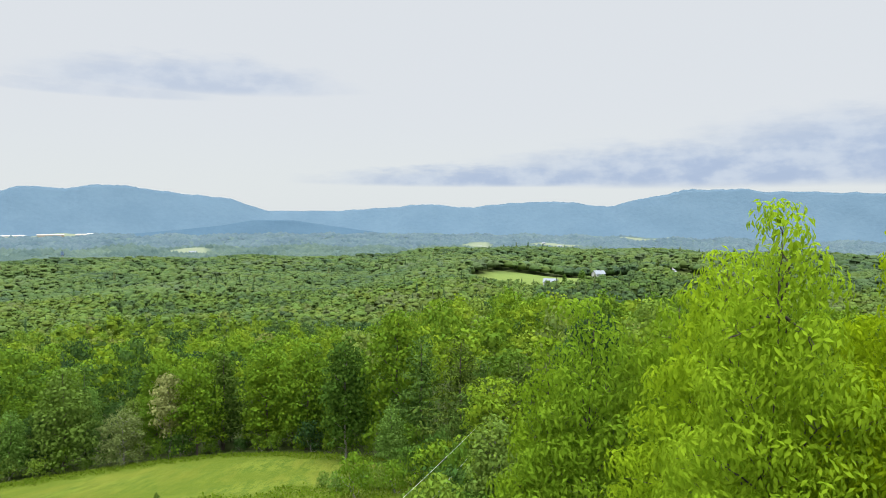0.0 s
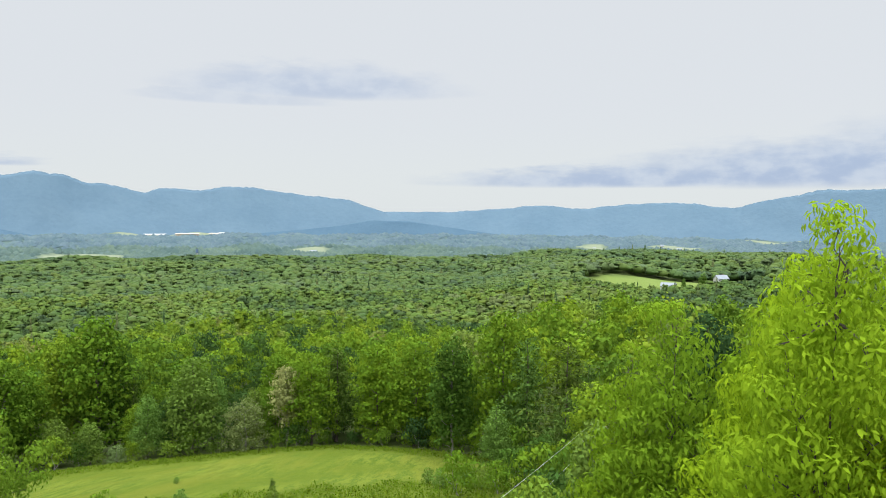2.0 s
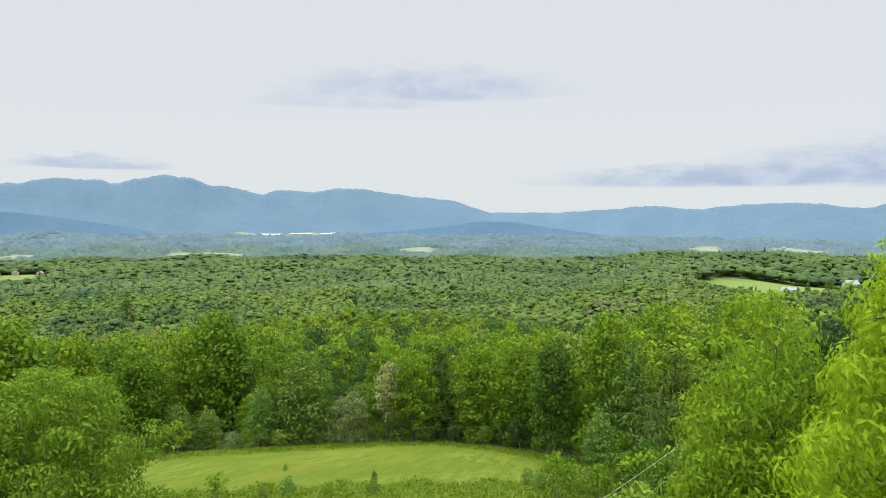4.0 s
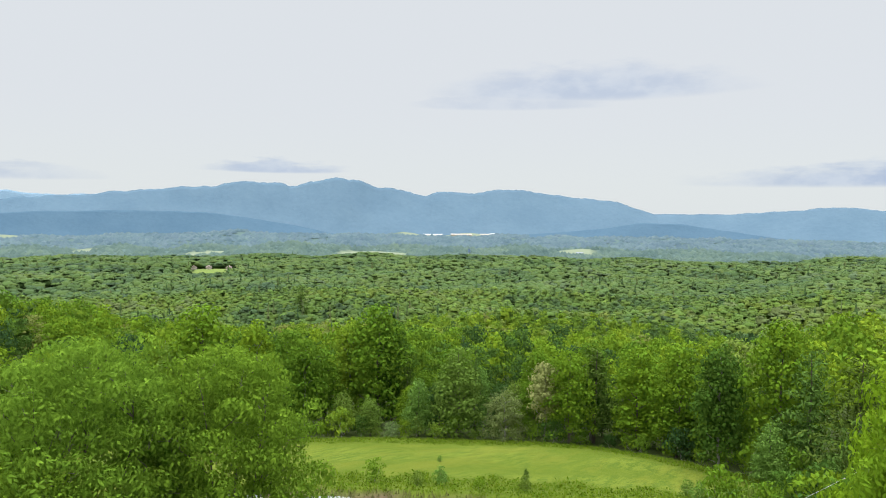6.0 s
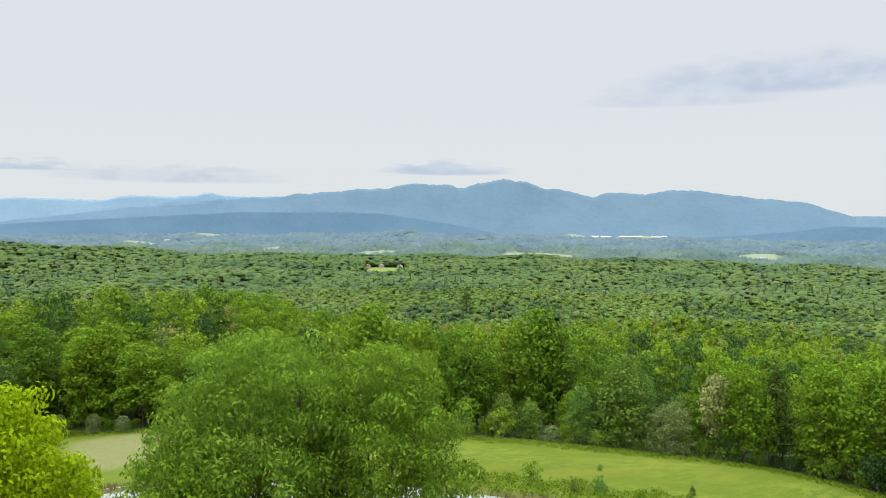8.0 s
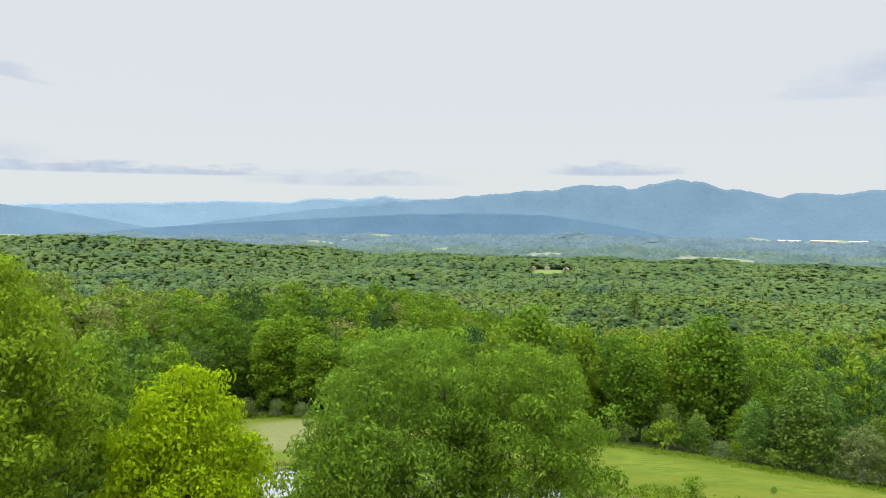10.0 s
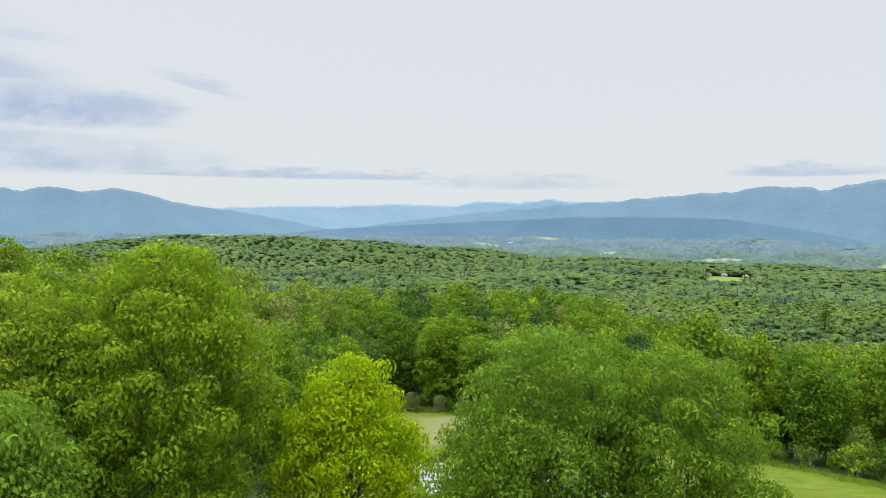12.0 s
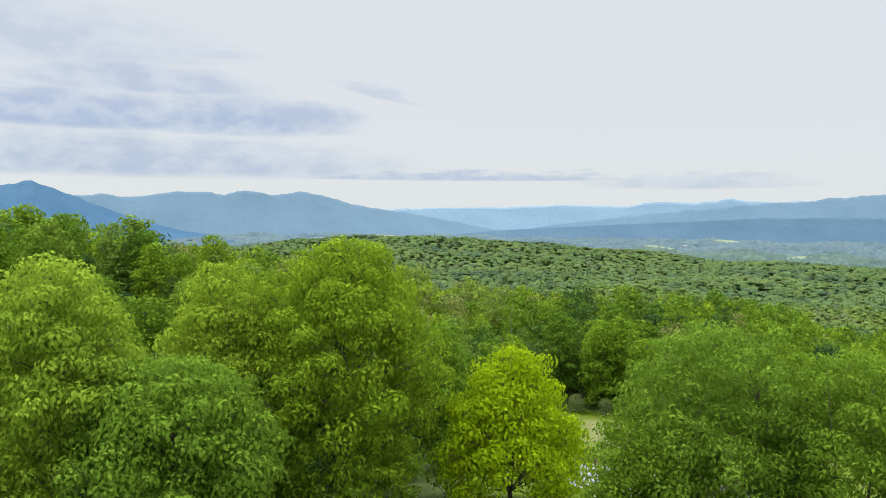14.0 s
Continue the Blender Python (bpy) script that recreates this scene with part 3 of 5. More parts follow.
def profile_lobes(rng, H, base, R, shape, count, size, flat=0.72, shoots=0):
    """Lobes laid out over a crown: height H, lowest leaves at base, widest radius R, outline by shape(0..1)."""
    out = []
    ga = 2.39996
    for i in range(count):
        s = (i + 0.5) / count
        h = base + (H - base) * s ** 0.85
        rr = R * shape((h - base) / (H - base))
        lob = size * R * (0.75 + 0.5 * rng.rand()) * (0.32 + 0.68 * min(1, rr / (0.55 * R)))
        rho = max(0.0, rr - lob * 0.75) * (0.75 + 0.35 * rng.rand())
        a = i * ga + rng.rand() * 0.5
        out.append((np.array([rho * np.cos(a), rho * np.sin(a), min(h, H - lob * 0.75)]), np.array([lob, lob, lob * flat])))
    for i in range(shoots):
        sfrac = rng.uniform(0.12, 0.97)
        h = base + (H - base) * sfrac
        rr = R * shape(sfrac) * rng.uniform(0.92, 1.13)
        a, lob = rng.uniform(0, 6.28), size * R * rng.uniform(0.25, 0.5)
        out.append((np.array([rr * np.cos(a), rr * np.sin(a), h + lob * rng.uniform(0, 1.6)]), np.array([lob * 0.8, lob * 0.8, lob * 1.3])))
    return out


def oval(s):
    return max(0.12, math.sin(math.pi * min(1, 0.12 + 0.88 * s)) ** 0.6) if s > 0.45 else 0.75 + 0.55 * s


def cone(s):
    return max(0.08, (1 - s) ** 0.75)


def dome(s):
    return max(0.25, math.sqrt(max(0, 1 - (max(0, s - 0.35) / 0.65) ** 2.2)))


def big_tree(name, label, x, y, top, R, shape, count, size, bunches, per, L, W, mat, spread, stems=1, base_frac=0.25, seed=0, droop=0.25, bark_m=None, low=-0.35, rtrunk=0.2, flat=0.72, lift=0.8, gap=1.25, round_=0.6, shoots=None):
    """A near tree: trunk or several stems, limbs that reach the pads of the crown, and the leaves."""
    rng = np.random.RandomState(seed)
    z = float(ground_z(x, y, True))
    H = top - z
    t = thing(name, label, "tree", loc=(x, y, z - 0.1))
    bm_ = bark_m or BARK_DARK
    lobes = profile_lobes(rng, H, H * base_frac, R, shape, count, size, flat, count // 2 if shoots is None else shoots)
    stems_p = []
    for s in range(stems):
        a = s * 6.28 / max(1, stems) + 0.4
        lean = 0 if stems == 1 else R * 0.42
        foot = (0.35 * np.cos(a) * (stems > 1), 0.35 * np.sin(a) * (stems > 1), 0)
        path = bent(rng, foot, (lean * np.cos(a), lean * np.sin(a), H * 0.93 if stems == 1 else H * 0.78), 9, 0.012)
        part("trunk", tubes_mesh("trunk", [(path, rtrunk, rtrunk * 0.12)], bm_, 8), t)
        stems_p.append(path)
    for c, rad in lobes[::2]:
        path = min(stems_p, key=lambda q: np.abs(q[:, :2] - c[:2]).sum(1).min())
        hz = max(H * 0.12, c[2] - 0.75 * np.hypot(*c[:2]) - 0.3)
        st = path[np.argmin(np.abs(path[:, 2] - hz))]
        sp = [(bent(rng, st, c, 5, 0.04, 0.06), rtrunk * 0.22, rtrunk * 0.06)]
        for _ in range(3):
            u = unit(rng.randn(3) + [0, 0, 0.2])
            sp.append((bent(rng, c - (c - st) * 0.15, c + u * rad * 0.95, 4, 0.05), rtrunk * 0.09, rtrunk * 0.03))
        part("limb", tubes_mesh("limb", sp, bm_, 4), t)
    part("crown", crown_mesh("crown", rng, lobes, bunches, per, L, W, mat, spread, droop, low, lift, gap, round_), t)
    return t


def pol(az, r):
    return -math.sin(radians(az)) * r, math.cos(radians(az)) * r


def spire(s):
    return max(0.05, (1 - s) ** 0.85)


def egg(s):
    return max(0.1, (1 - s) ** 0.48 * (0.8 + 0.2 * min(1, s / 0.3)))


def plume(s):
    return max(0.07, (1 - s) ** 0.6 * (0.82 + 0.18 * min(1, s / 0.3)))


def near_trees():
    q = big_tree
    ash = dict(L=0.105, W=0.038, spread=0.19, droop=0.5, lift=0.7, flat=0.55, per=24, shape=spire, gap=1.2, round_=0.5)
    mid_ash = {**ash, "L": 0.145, "W": 0.054, "spread": 0.25, "per": 20}
    far_ash = {**ash, "L": 0.18, "W": 0.07, "spread": 0.30, "per": 17}
    q("ash_tree", "bright yellow-green young ash tree with a pointed top", *pol(-28.6, 8.9), top=16.15, R=2.1, count=58, size=0.2, bunches=2300, mat=LEAF_ASH, seed=11, base_frac=0.6, rtrunk=0.07, **ash)
    q("ash_tree", "bright yellow-green young ash tree beside the hilltop", *pol(-38.2, 9.8), top=16.2, R=2.8, count=58, size=0.2, bunches=2300, mat=LEAF_ASH, seed=12, base_frac=0.58, rtrunk=0.07, **ash)
    q("ash_tree", "yellow-green ash tree with a broad leafy crown", *pol(-25.6, 13.6), top=15.3, R=3.3, count=64, size=0.19, bunches=1800, mat=LEAF_ASH, seed=13, base_frac=0.5, rtrunk=0.08, **mid_ash)
    q("ash_tree", "yellow-green ash tree on the falling slope", *pol(-22.6, 18.0), top=14.0, R=3.5, count=64, size=0.19, bunches=2300, mat=LEAF_ASH_GREEN, seed=15, base_frac=0.42, rtrunk=0.08, **far_ash)
    q("ash_tree", "slender green ash tree with drooping leaflets", *pol(-16.0, 17.6), top=13.9, R=3.0, count=58, size=0.19, bunches=1900, mat=LEAF_ASH_GREEN, seed=14, base_frac=0.42, rtrunk=0.08, **far_ash)
    q("ash_tree", "low green ash tree beside a taller one", *pol(-12.6, 18.8), top=12.6, R=2.4, count=44, size=0.2, bunches=1800, mat=LEAF_ASH_GREEN, seed=16, base_frac=0.4, rtrunk=0.07, **far_ash)
    bush = dict(L=0.25, W=0.115, spread=0.44, droop=0.3, lift=0.8, flat=0.85, per=19, shape=dome, low=-0.35, gap=1.2, round_=0.6)
    q("broad_tree", "tall half of a wide green tree beside the pond", *pol(51.5, 35.5), top=8.7, R=5.6, count=70, size=0.19, bunches=2300, mat=LEAF_BUSH, stems=3, base_frac=0.03, seed=21, rtrunk=0.14, **bush)
    q("broad_tree", "spreading many-stemmed green tree beside the pond", *pol(41.5, 37.0), top=7.6, R=5.3, count=66, size=0.19, bunches=2200, mat=LEAF_BUSH, stems=4, base_frac=0.05, seed=22, rtrunk=0.14, **bush)
    q("broad_tree", "low leafy green tree in front of taller ones", *pol(56.5, 33.0), top=4.3, R=3.9, count=50, size=0.22, bunches=1400, mat=LEAF_BUSH, stems=3, base_frac=0.05, seed=23, rtrunk=0.10, **bush)
    map_ = dict(L=0.37, W=0.19, spread=0.70, droop=0.35, lift=0.85, flat=0.7, per=21, low=-0.3, gap=1.2, round_=0.6)
    q("maple_tree", "yellow-green young maple with a cone-shaped crown", *pol(71.4, 51.0), top=3.6, R=7.5, shape=plume, count=110, size=0.135, bunches=1900, mat=LEAF_YELLOW, seed=31, base_frac=0.06, rtrunk=0.22, **map_)
    q("maple_tree", "large full green maple with a rounded crown", *pol(87.0, 51.0), top=12.4, R=8.2, shape=oval, count=120, size=0.14, bunches=2300, mat=LEAF_MAPLE, seed=32, base_frac=0.10, rtrunk=0.24, **map_)
    q("maple_tree", "light green maple with an open crown", *pol(97.6, 52.0), top=10.2, R=7.4, shape=egg, count=100, size=0.145, bunches=2100, mat=LEAF_LIGHT, seed=33, base_frac=0.10, rtrunk=0.19, **map_)
    q("maple_tree", "green maple in front of taller maples", *pol(102.0, 41.0), top=5.1, R=6.4, shape=oval, count=100, size=0.17, bunches=1700, mat=LEAF_BUSH, seed=34, base_frac=0.08, rtrunk=0.22, **map_)
    q("maple_tree", "tall slender light green maple", *pol(111.5, 46.0), top=11.5, R=5.8, shape=oval, count=90, size=0.18, bunches=1600, mat=LEAF_LIGHT, seed=35, base_frac=0.08, rtrunk=0.22, **map_)


near_trees()


# ---- woods ----
def low_woods(name, label, xy, height, width, rng, mat):
    """Small rounded crowns that stand close together on far ground."""
    n, k = len(xy), 6
    gz = ground_z(xy[:, 0], xy[:, 1])
    a = np.arange(k) / k * 2 * np.pi + rng.uniform(0, 6.28, (n, 1))
    rad = (width * 0.5)[:, None] * rng.uniform(0.8, 1.25, (n, k))
    ring = np.stack([xy[:, :1] + rad * np.cos(a), xy[:, 1:] + rad * np.sin(a), np.repeat(gz[:, None] - 1.5, k, 1)], 2)
    top = np.stack([xy[:, 0], xy[:, 1], gz + height], 1)[:, None]
    V = np.concatenate([ring, top], 1).reshape(-1, 3)
    f = np.stack([np.arange(k), (np.arange(k) + 1) % k, np.full(k, k)], 1)
    F = (f[None] + np.arange(n)[:, None, None] * (k + 1)).reshape(-1, 3)
    me = build_mesh(name, V, None, F, mat, True, {"tint": np.repeat(stand_tint(rng, xy), k + 1)})
    return tagged(new(name, me), label, "trees", kind="stuff")


def turned(rng, n):
    """Random turns about the upright axis."""
    a = rng.uniform(0, 6.28, n)
    z, o = np.zeros(n), np.ones(n)
    return np.stack([np.cos(a), -np.sin(a), z, np.sin(a), np.cos(a), z, z, z, o], 1).reshape(n, 3, 3)


def cap(k=6):
    """A rounded cap of few faces: a ring, a smaller ring and a top."""
    a = np.arange(k) / k * 2 * np.pi
    o = np.zeros(k)
    lo = np.stack([np.cos(a), np.sin(a), o - 0.25], 1)
    hi = np.stack([0.68 * np.cos(a + 0.5), 0.68 * np.sin(a + 0.5), o + 0.62], 1)
    v = np.concatenate([lo, hi, [[0, 0, 1.0]]])
    i, j = np.arange(k), (np.arange(k) + 1) % k
    f = np.concatenate([np.stack([i, j, i + k], 1), np.stack([j, j + k, i + k], 1), np.stack([i + k, j + k, np.full(k, 2 * k)], 1)])
    return v, f


def canopy(name, label, xy, height, wide, rng, mat, nl, bunches, per, L, W, spread, core=0.9, sides=6, base=9.0, lobe=0.42, round_=0.6, kinds=8):
    """Many leafy trees in one mesh, each a turned and scaled copy of one of a few crowns: leafy caps under bunches of leaves."""
    capv, capf = cap(sides)
    temps = []
    for k in range(kinds):
        shape, R = ((dome, 5.2), (oval, 4.6), (dome, 4.6), (oval, 4.0))[k % 4]
        lobes = profile_lobes(rng, 20.0, base, R, shape, nl, lobe, 0.85, nl // 3)
        cv, cf, cn = [], [], []
        body = [(np.array([0, 0, base + (20 - base) * 0.5]), np.array([R * 0.8, R * 0.8, (20 - base) * 0.44]))] if core > 0.7 else []
        for c, rad in body + lobes:
            shape_v = capv if cv or not body else np.where(capv < -0.2, [[0.9, 0.9, 5.5]], [[1, 1, 1]]) * capv
            q = shape_v @ np.array(Matrix.Rotation(rng.uniform(0, 6.28), 3, "Z"))
            cf.append(capf + len(cv) * len(capv))
            cv.append(c + q * rad * core * rng.uniform(0.88, 1.08, (len(capv), 1)))
            cn.append(unit(unit(cv[-1] - [0, 0, base + 2]) * 0.4 + q + [0, 0, 0.35]))
        V, F, N = np.concatenate(cv), np.concatenate(cf), np.concatenate(cn)
        # inner caps take one low value, darker than the bunches
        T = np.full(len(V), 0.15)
        if bunches:
            p, u = shell(rng, lobes, bunches * 3, -0.15, (0.9, 1.08))
            i = spaced(rng, p, spread * 1.1)[:bunches]
            v, f, n_, t_ = tufts(rng, p[i], u[i], per, L, W, spread, 0.15, 0.8, np.array([0, 0, base + 3.0]), round_)
            V, F, N, T = np.concatenate([V, v]), np.concatenate([F, f + len(V)]), np.concatenate([N, n_]), np.concatenate([T, t_])
        temps.append((V, F, N, T))
    gz = ground_z(xy[:, 0], xy[:, 1])
    tint = stand_tint(rng, xy)
    V, F, N, T, FR, n0 = [], [], [], [], [], 0
    which = rng.randint(0, kinds, len(xy))
    for k in range(kinds):
        sel = np.where(which == k)[0]
        v, f, nv, fr = temps[k]
        tn = turned(rng, len(sel))
        sc = height[sel] / 20.0
        N.append(np.einsum("nij,kj->nki", tn, nv).reshape(-1, 3))
        q = np.einsum("nij,kj->nki", tn, v) * np.stack([wide[sel], wide[sel], sc], 1)[:, None]
        q += np.stack([xy[sel, 0], xy[sel, 1], gz[sel]], 1)[:, None]
        V.append(q.reshape(-1, 3))
        F.append((f[None] + np.arange(len(sel))[:, None, None] * len(v)).reshape(-1, 3) + n0)
        T.append(np.repeat(tint[sel], len(v)))
        FR.append(np.tile(fr, len(sel)))
        n0 += len(sel) * len(v)
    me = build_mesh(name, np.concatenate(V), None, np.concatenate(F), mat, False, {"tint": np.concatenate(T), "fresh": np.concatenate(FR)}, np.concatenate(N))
    return tagged(new(name, me), label, "trees", kind="stuff")


def scatter(rng, r0, r1, a0, a1, step):
    """Points jittered over a fan of the land, with an even spacing that may grow with the distance."""
    pts = []
    r = r0
    while r < r1:
        s = step(r)
        n = max(1, int(radians(a1 - a0) * r / s))
        a = np.radians(a0 + (np.arange(n) + rng.uniform(0.1, 0.9, n)) * (a1 - a0) / n)
        rr = r + rng.uniform(-0.45, 0.45, n) * s
        pts.append(np.stack([-np.sin(a) * rr, np.cos(a) * rr], 1))
        r += s * 0.9
    return np.concatenate(pts)


def polar(xy):
    return np.hypot(xy[:, 0], xy[:, 1]), np.degrees(np.arctan2(-xy[:, 0], xy[:, 1]))


rw = np.random.RandomState(5)


def stand_tint(rng, xy):
    """Stands of lighter and darker trees, and every tree a little different."""
    x, y = xy.T
    w = 0.5 * np.sin(x * 0.018 + 1.2 * np.sin(y * 0.011)) + 0.5 * np.sin(y * 0.021 - x * 0.007 + 1.7 * np.sin(x * 0.009 + 2)) + 0.4 * np.sin(x * 0.05 + y * 0.04)
    r, az = polar(xy)
    w = w + 0.5 * sm((r - 450) / 200) * np.sin(r * 0.019 + 2.2 * np.sin(az * 0.16 + r * 0.002))
    return np.clip(0.50 + 0.27 * w + rng.randn(len(xy)) * (0.24 - 0.08 * sm((r - 350) / 500)), 0, 1)


def gaps(xy, cut=0.975):
    """Narrow lanes and openings in the woods."""
    x, y = xy.T
    return np.sin(x * 0.013 + 1.5 * np.sin(y * 0.007)) * np.sin(y * 0.016 + 1.2 * np.sin(x * 0.008 + 1)) < cut


def keep_woods(xy):
    r, az = polar(xy)
    return (cleared(r, az) < 0.3) & gaps(xy)


def far_woods():
    xy = scatter(rw, 480, 820, -42, 116, lambda r: 11.4)
    xy = xy[keep_woods(xy)]
    n = len(xy)
    canopy("woods_middle", "dense mixed green broadleaf woods on the slope", xy, rw.uniform(14.5, 19, n), rw.uniform(1.35, 2.0, n), rw, STUFF_MID_HAZED, 4, 28, 1, 1.5, 1.15, 0.3, 0.97, 6, 7.0, 0.46, 0.85)
    xy = scatter(rw, 820, 2050, -42, 116, lambda r: 5.0 + 0.0090 * r)
    xy = xy[keep_woods(xy)]
    r, az = polar(xy)
    n = len(xy)
    canopy("woods_far", "dense distant green woods across the plateau", xy, rw.uniform(14.5, 18, n), (5.0 + 0.0090 * r) / 10.0 * rw.uniform(1.3, 1.9, n), rw, STUFF_FAR_HAZED, 2, 9, 1, 1.6, 1.3, 0.3, 1.0, 6, 8.0, 0.5, 0.9)
    xy = scatter(rw, 2040, 4150, -42, 116, lambda r: 0.0085 * r)
    xy = xy[keep_woods(xy)]
    r, az = polar(xy)
    a, b = xy[r < 2850], xy[r >= 2850]
    low_woods("woods_valley", "woods across the far valley, tinted blue-green for haze", a, rw.uniform(6, 14, len(a)), 0.0095 * r[r < 2850] * rw.uniform(0.9, 1.4, len(a)), rw, VALLEY_HAZE_LEAF)
    low_woods("woods_valley_far", "woods on the far side of the valley, tinted bluish for haze", b, rw.uniform(6, 14, len(b)), 0.0095 * r[r >= 2850] * rw.uniform(0.9, 1.4, len(b)), rw, VALLEY_HAZE_FAR)


# The bluish cast of haze is put into the valley's leaf colours.
VALLEY_HAZE_LEAF = far_foliage("foliage_valley_haze", [(0.0, (0.046, 0.080, 0.078)), (0.5, (0.070, 0.108, 0.095)), (1.0, (0.094, 0.135, 0.102))], 0.12, 0.5, 3.0, 0.15)
VALLEY_HAZE_FAR = far_foliage("foliage_valley_far_haze", [(0.0, (0.054, 0.090, 0.115)), (0.5, (0.075, 0.115, 0.138)), (1.0, (0.095, 0.138, 0.15))], 0.1, 0.4, 3.0, 0.12)
far_woods()


# ---- the wood's edge: single trees ----
def wood_tree(name, kind, seed):
    """One tree of the wood, 20 m high, to be set out in copies."""
    rng = np.random.RandomState(seed)
    H = 20.0
    t = thing(name, "", "tree")
    if kind == "pine":
        part("trunk", tubes_mesh("trunk", [(bent(rng, (0, 0, -0.5), (0.3, 0, H * 0.98), 7, 0.006), 0.28, 0.04)], BARK_DARK), t)
        lobes = []
        for i in range(34):
            s = i / 33
            h = 3.0 + (H - 3.4) * s
            rr = 3.9 * (1 - s) ** 0.7 * (0.7 + 0.5 * rng.rand()) + 0.35
            a = i * 2.4 + rng.rand()
            lobes.append((np.array([rr * 0.6 * np.cos(a), rr * 0.6 * np.sin(a), h]), np.array([rr * 0.55 + 0.3, rr * 0.55 + 0.3, 0.5])))
        part("crown", crown_mesh("crown", rng, lobes, 420, 6, 0.75, 0.24, LEAF_CONIFER, 0.5, 0.1, -0.3, 0.8, 1.0), t)
    elif kind in ("spruce", "rust"):
        part("trunk", tubes_mesh("trunk", [(bent(rng, (0, 0, -0.5), (0, 0, H), 7, 0.004), 0.24, 0.03)], BARK_DARK), t)
        lobes = []
        for i in range(40):
            s = i / 39
            rr = 2.6 * (1 - s) + 0.12
            a = i * 2.4
            lobes.append((np.array([rr * 0.55 * np.cos(a), rr * 0.55 * np.sin(a), 1.5 + (H - 1.6) * s]), np.array([rr * 0.5 + 0.1, rr * 0.5 + 0.1, 0.55])))
        part("crown", crown_mesh("crown", rng, lobes, 420, 6, 0.6, 0.2, LEAF_CONIFER if kind == "spruce" else LEAF_RUST, 0.4, 0.4, -0.4, 0.6, 1.0), t)
    else:
        shape, R, cnt, mat, bk, base = {"broad": (dome, 5.0, 28, LEAF_WOODS, BARK_DARK, 0.07), "oval": (oval, 4.4, 28, LEAF_WOODS, BARK_DARK, 0.05), "tall": (oval, 3.7, 26, LEAF_WOODS, BARK_GREY, 0.12),
                                        "blue": (plume, 5.6, 44, LEAF_BLUE, BARK_DARK, 0.06), "pale": (dome, 6.0, 34, LEAF_PALE, BARK_GREY, 0.06), "tan": (oval, 3.4, 26, LEAF_TAN, BARK_GREY, 0.30),
                                        "light": (plume, 4.6, 34, LEAF_SOFT, BARK_DARK, 0.1)}[kind]
        lobes = profile_lobes(rng, H, H * base, R, shape, cnt + 14, 0.31, 0.8, 14)
        part("trunk", tubes_mesh("trunk", [(bent(rng, (0, 0, -0.5), (0.2, 0.1, H * 0.85), 7, 0.015), 0.26, 0.05)], bk), t)
        for c, rad in lobes[::4]:
            part("limb", tubes_mesh("limb", [(bent(rng, (0.05, 0.02, max(2.0, c[2] - 0.6 * np.hypot(*c[:2]) - 1)), c, 5, 0.04), 0.10, 0.03)], bk, 5), t)
        part("crown", crown_mesh("crown", rng, lobes, 400 if kind != "tan" else 260, 10, 0.60, 0.44, mat, 0.85, 0.2, -0.4, 0.9, 1.05, 0.8), t)
    return t


PALETTE = {k: [wood_tree(nm, kd, sd) for nm, kd, sd in v] for k, v in {
    "broad": [("broadleaf_tree", "broad", 101), ("broadleaf_tree", "broad", 102), ("broadleaf_tree", "oval", 103), ("broadleaf_tree", "oval", 104), ("broadleaf_tree", "tall", 105), ("broadleaf_tree", "tall", 106)],
    "pine": [("pine_tree", "pine", 111), ("pine_tree", "pine", 112)], "spruce": [("spruce_tree", "spruce", 113)],
    "blue": [("broadleaf_tree", "blue", 114)], "pale": [("willow_bush", "pale", 115)], "tan": [("bare_topped_tree", "tan", 116)], "light": [("young_maple", "light", 117)], "rust": [("dead_spruce", "rust", 118)]}.items()}
LABELS = {"broad": "mature green broadleaf tree at the wood's edge", "pine": "dark green pine with layered boughs in the wood", "spruce": "narrow dark spruce among broadleaf trees",
          "blue": "dense blue-green conical tree on the field's edge", "pale": "pale grey-green bushy tree on the field's edge", "tan": "thin tan-leaved tree with bare lower branches",
          "rust": "rust-brown dying spruce among green trees",
          "light": "fresh light green young maple at the wood's edge"}
USED = set()


def plant(kind, x, y, height, rng, wide=1.0, group="trees at the wood's edge", label=""):
    src = PALETTE[kind][rng.randint(len(PALETTE[kind]))]
    k = height / 20.0
    m = pose(x, y, float(ground_z(x, y)) - 0.1, 0, 0, rng.uniform(0, 360)) @ Matrix.Diagonal((k * wide, k * wide, k, 1))
    if src.name in USED:
        ob = copy_thing(src, m)
    else:
        USED.add(src.name)
        src.matrix_basis = m
        PALETTE[kind][PALETTE[kind].index(src)] = src
        ob = src
    return tagged(ob, label or LABELS[kind], "tree", group)


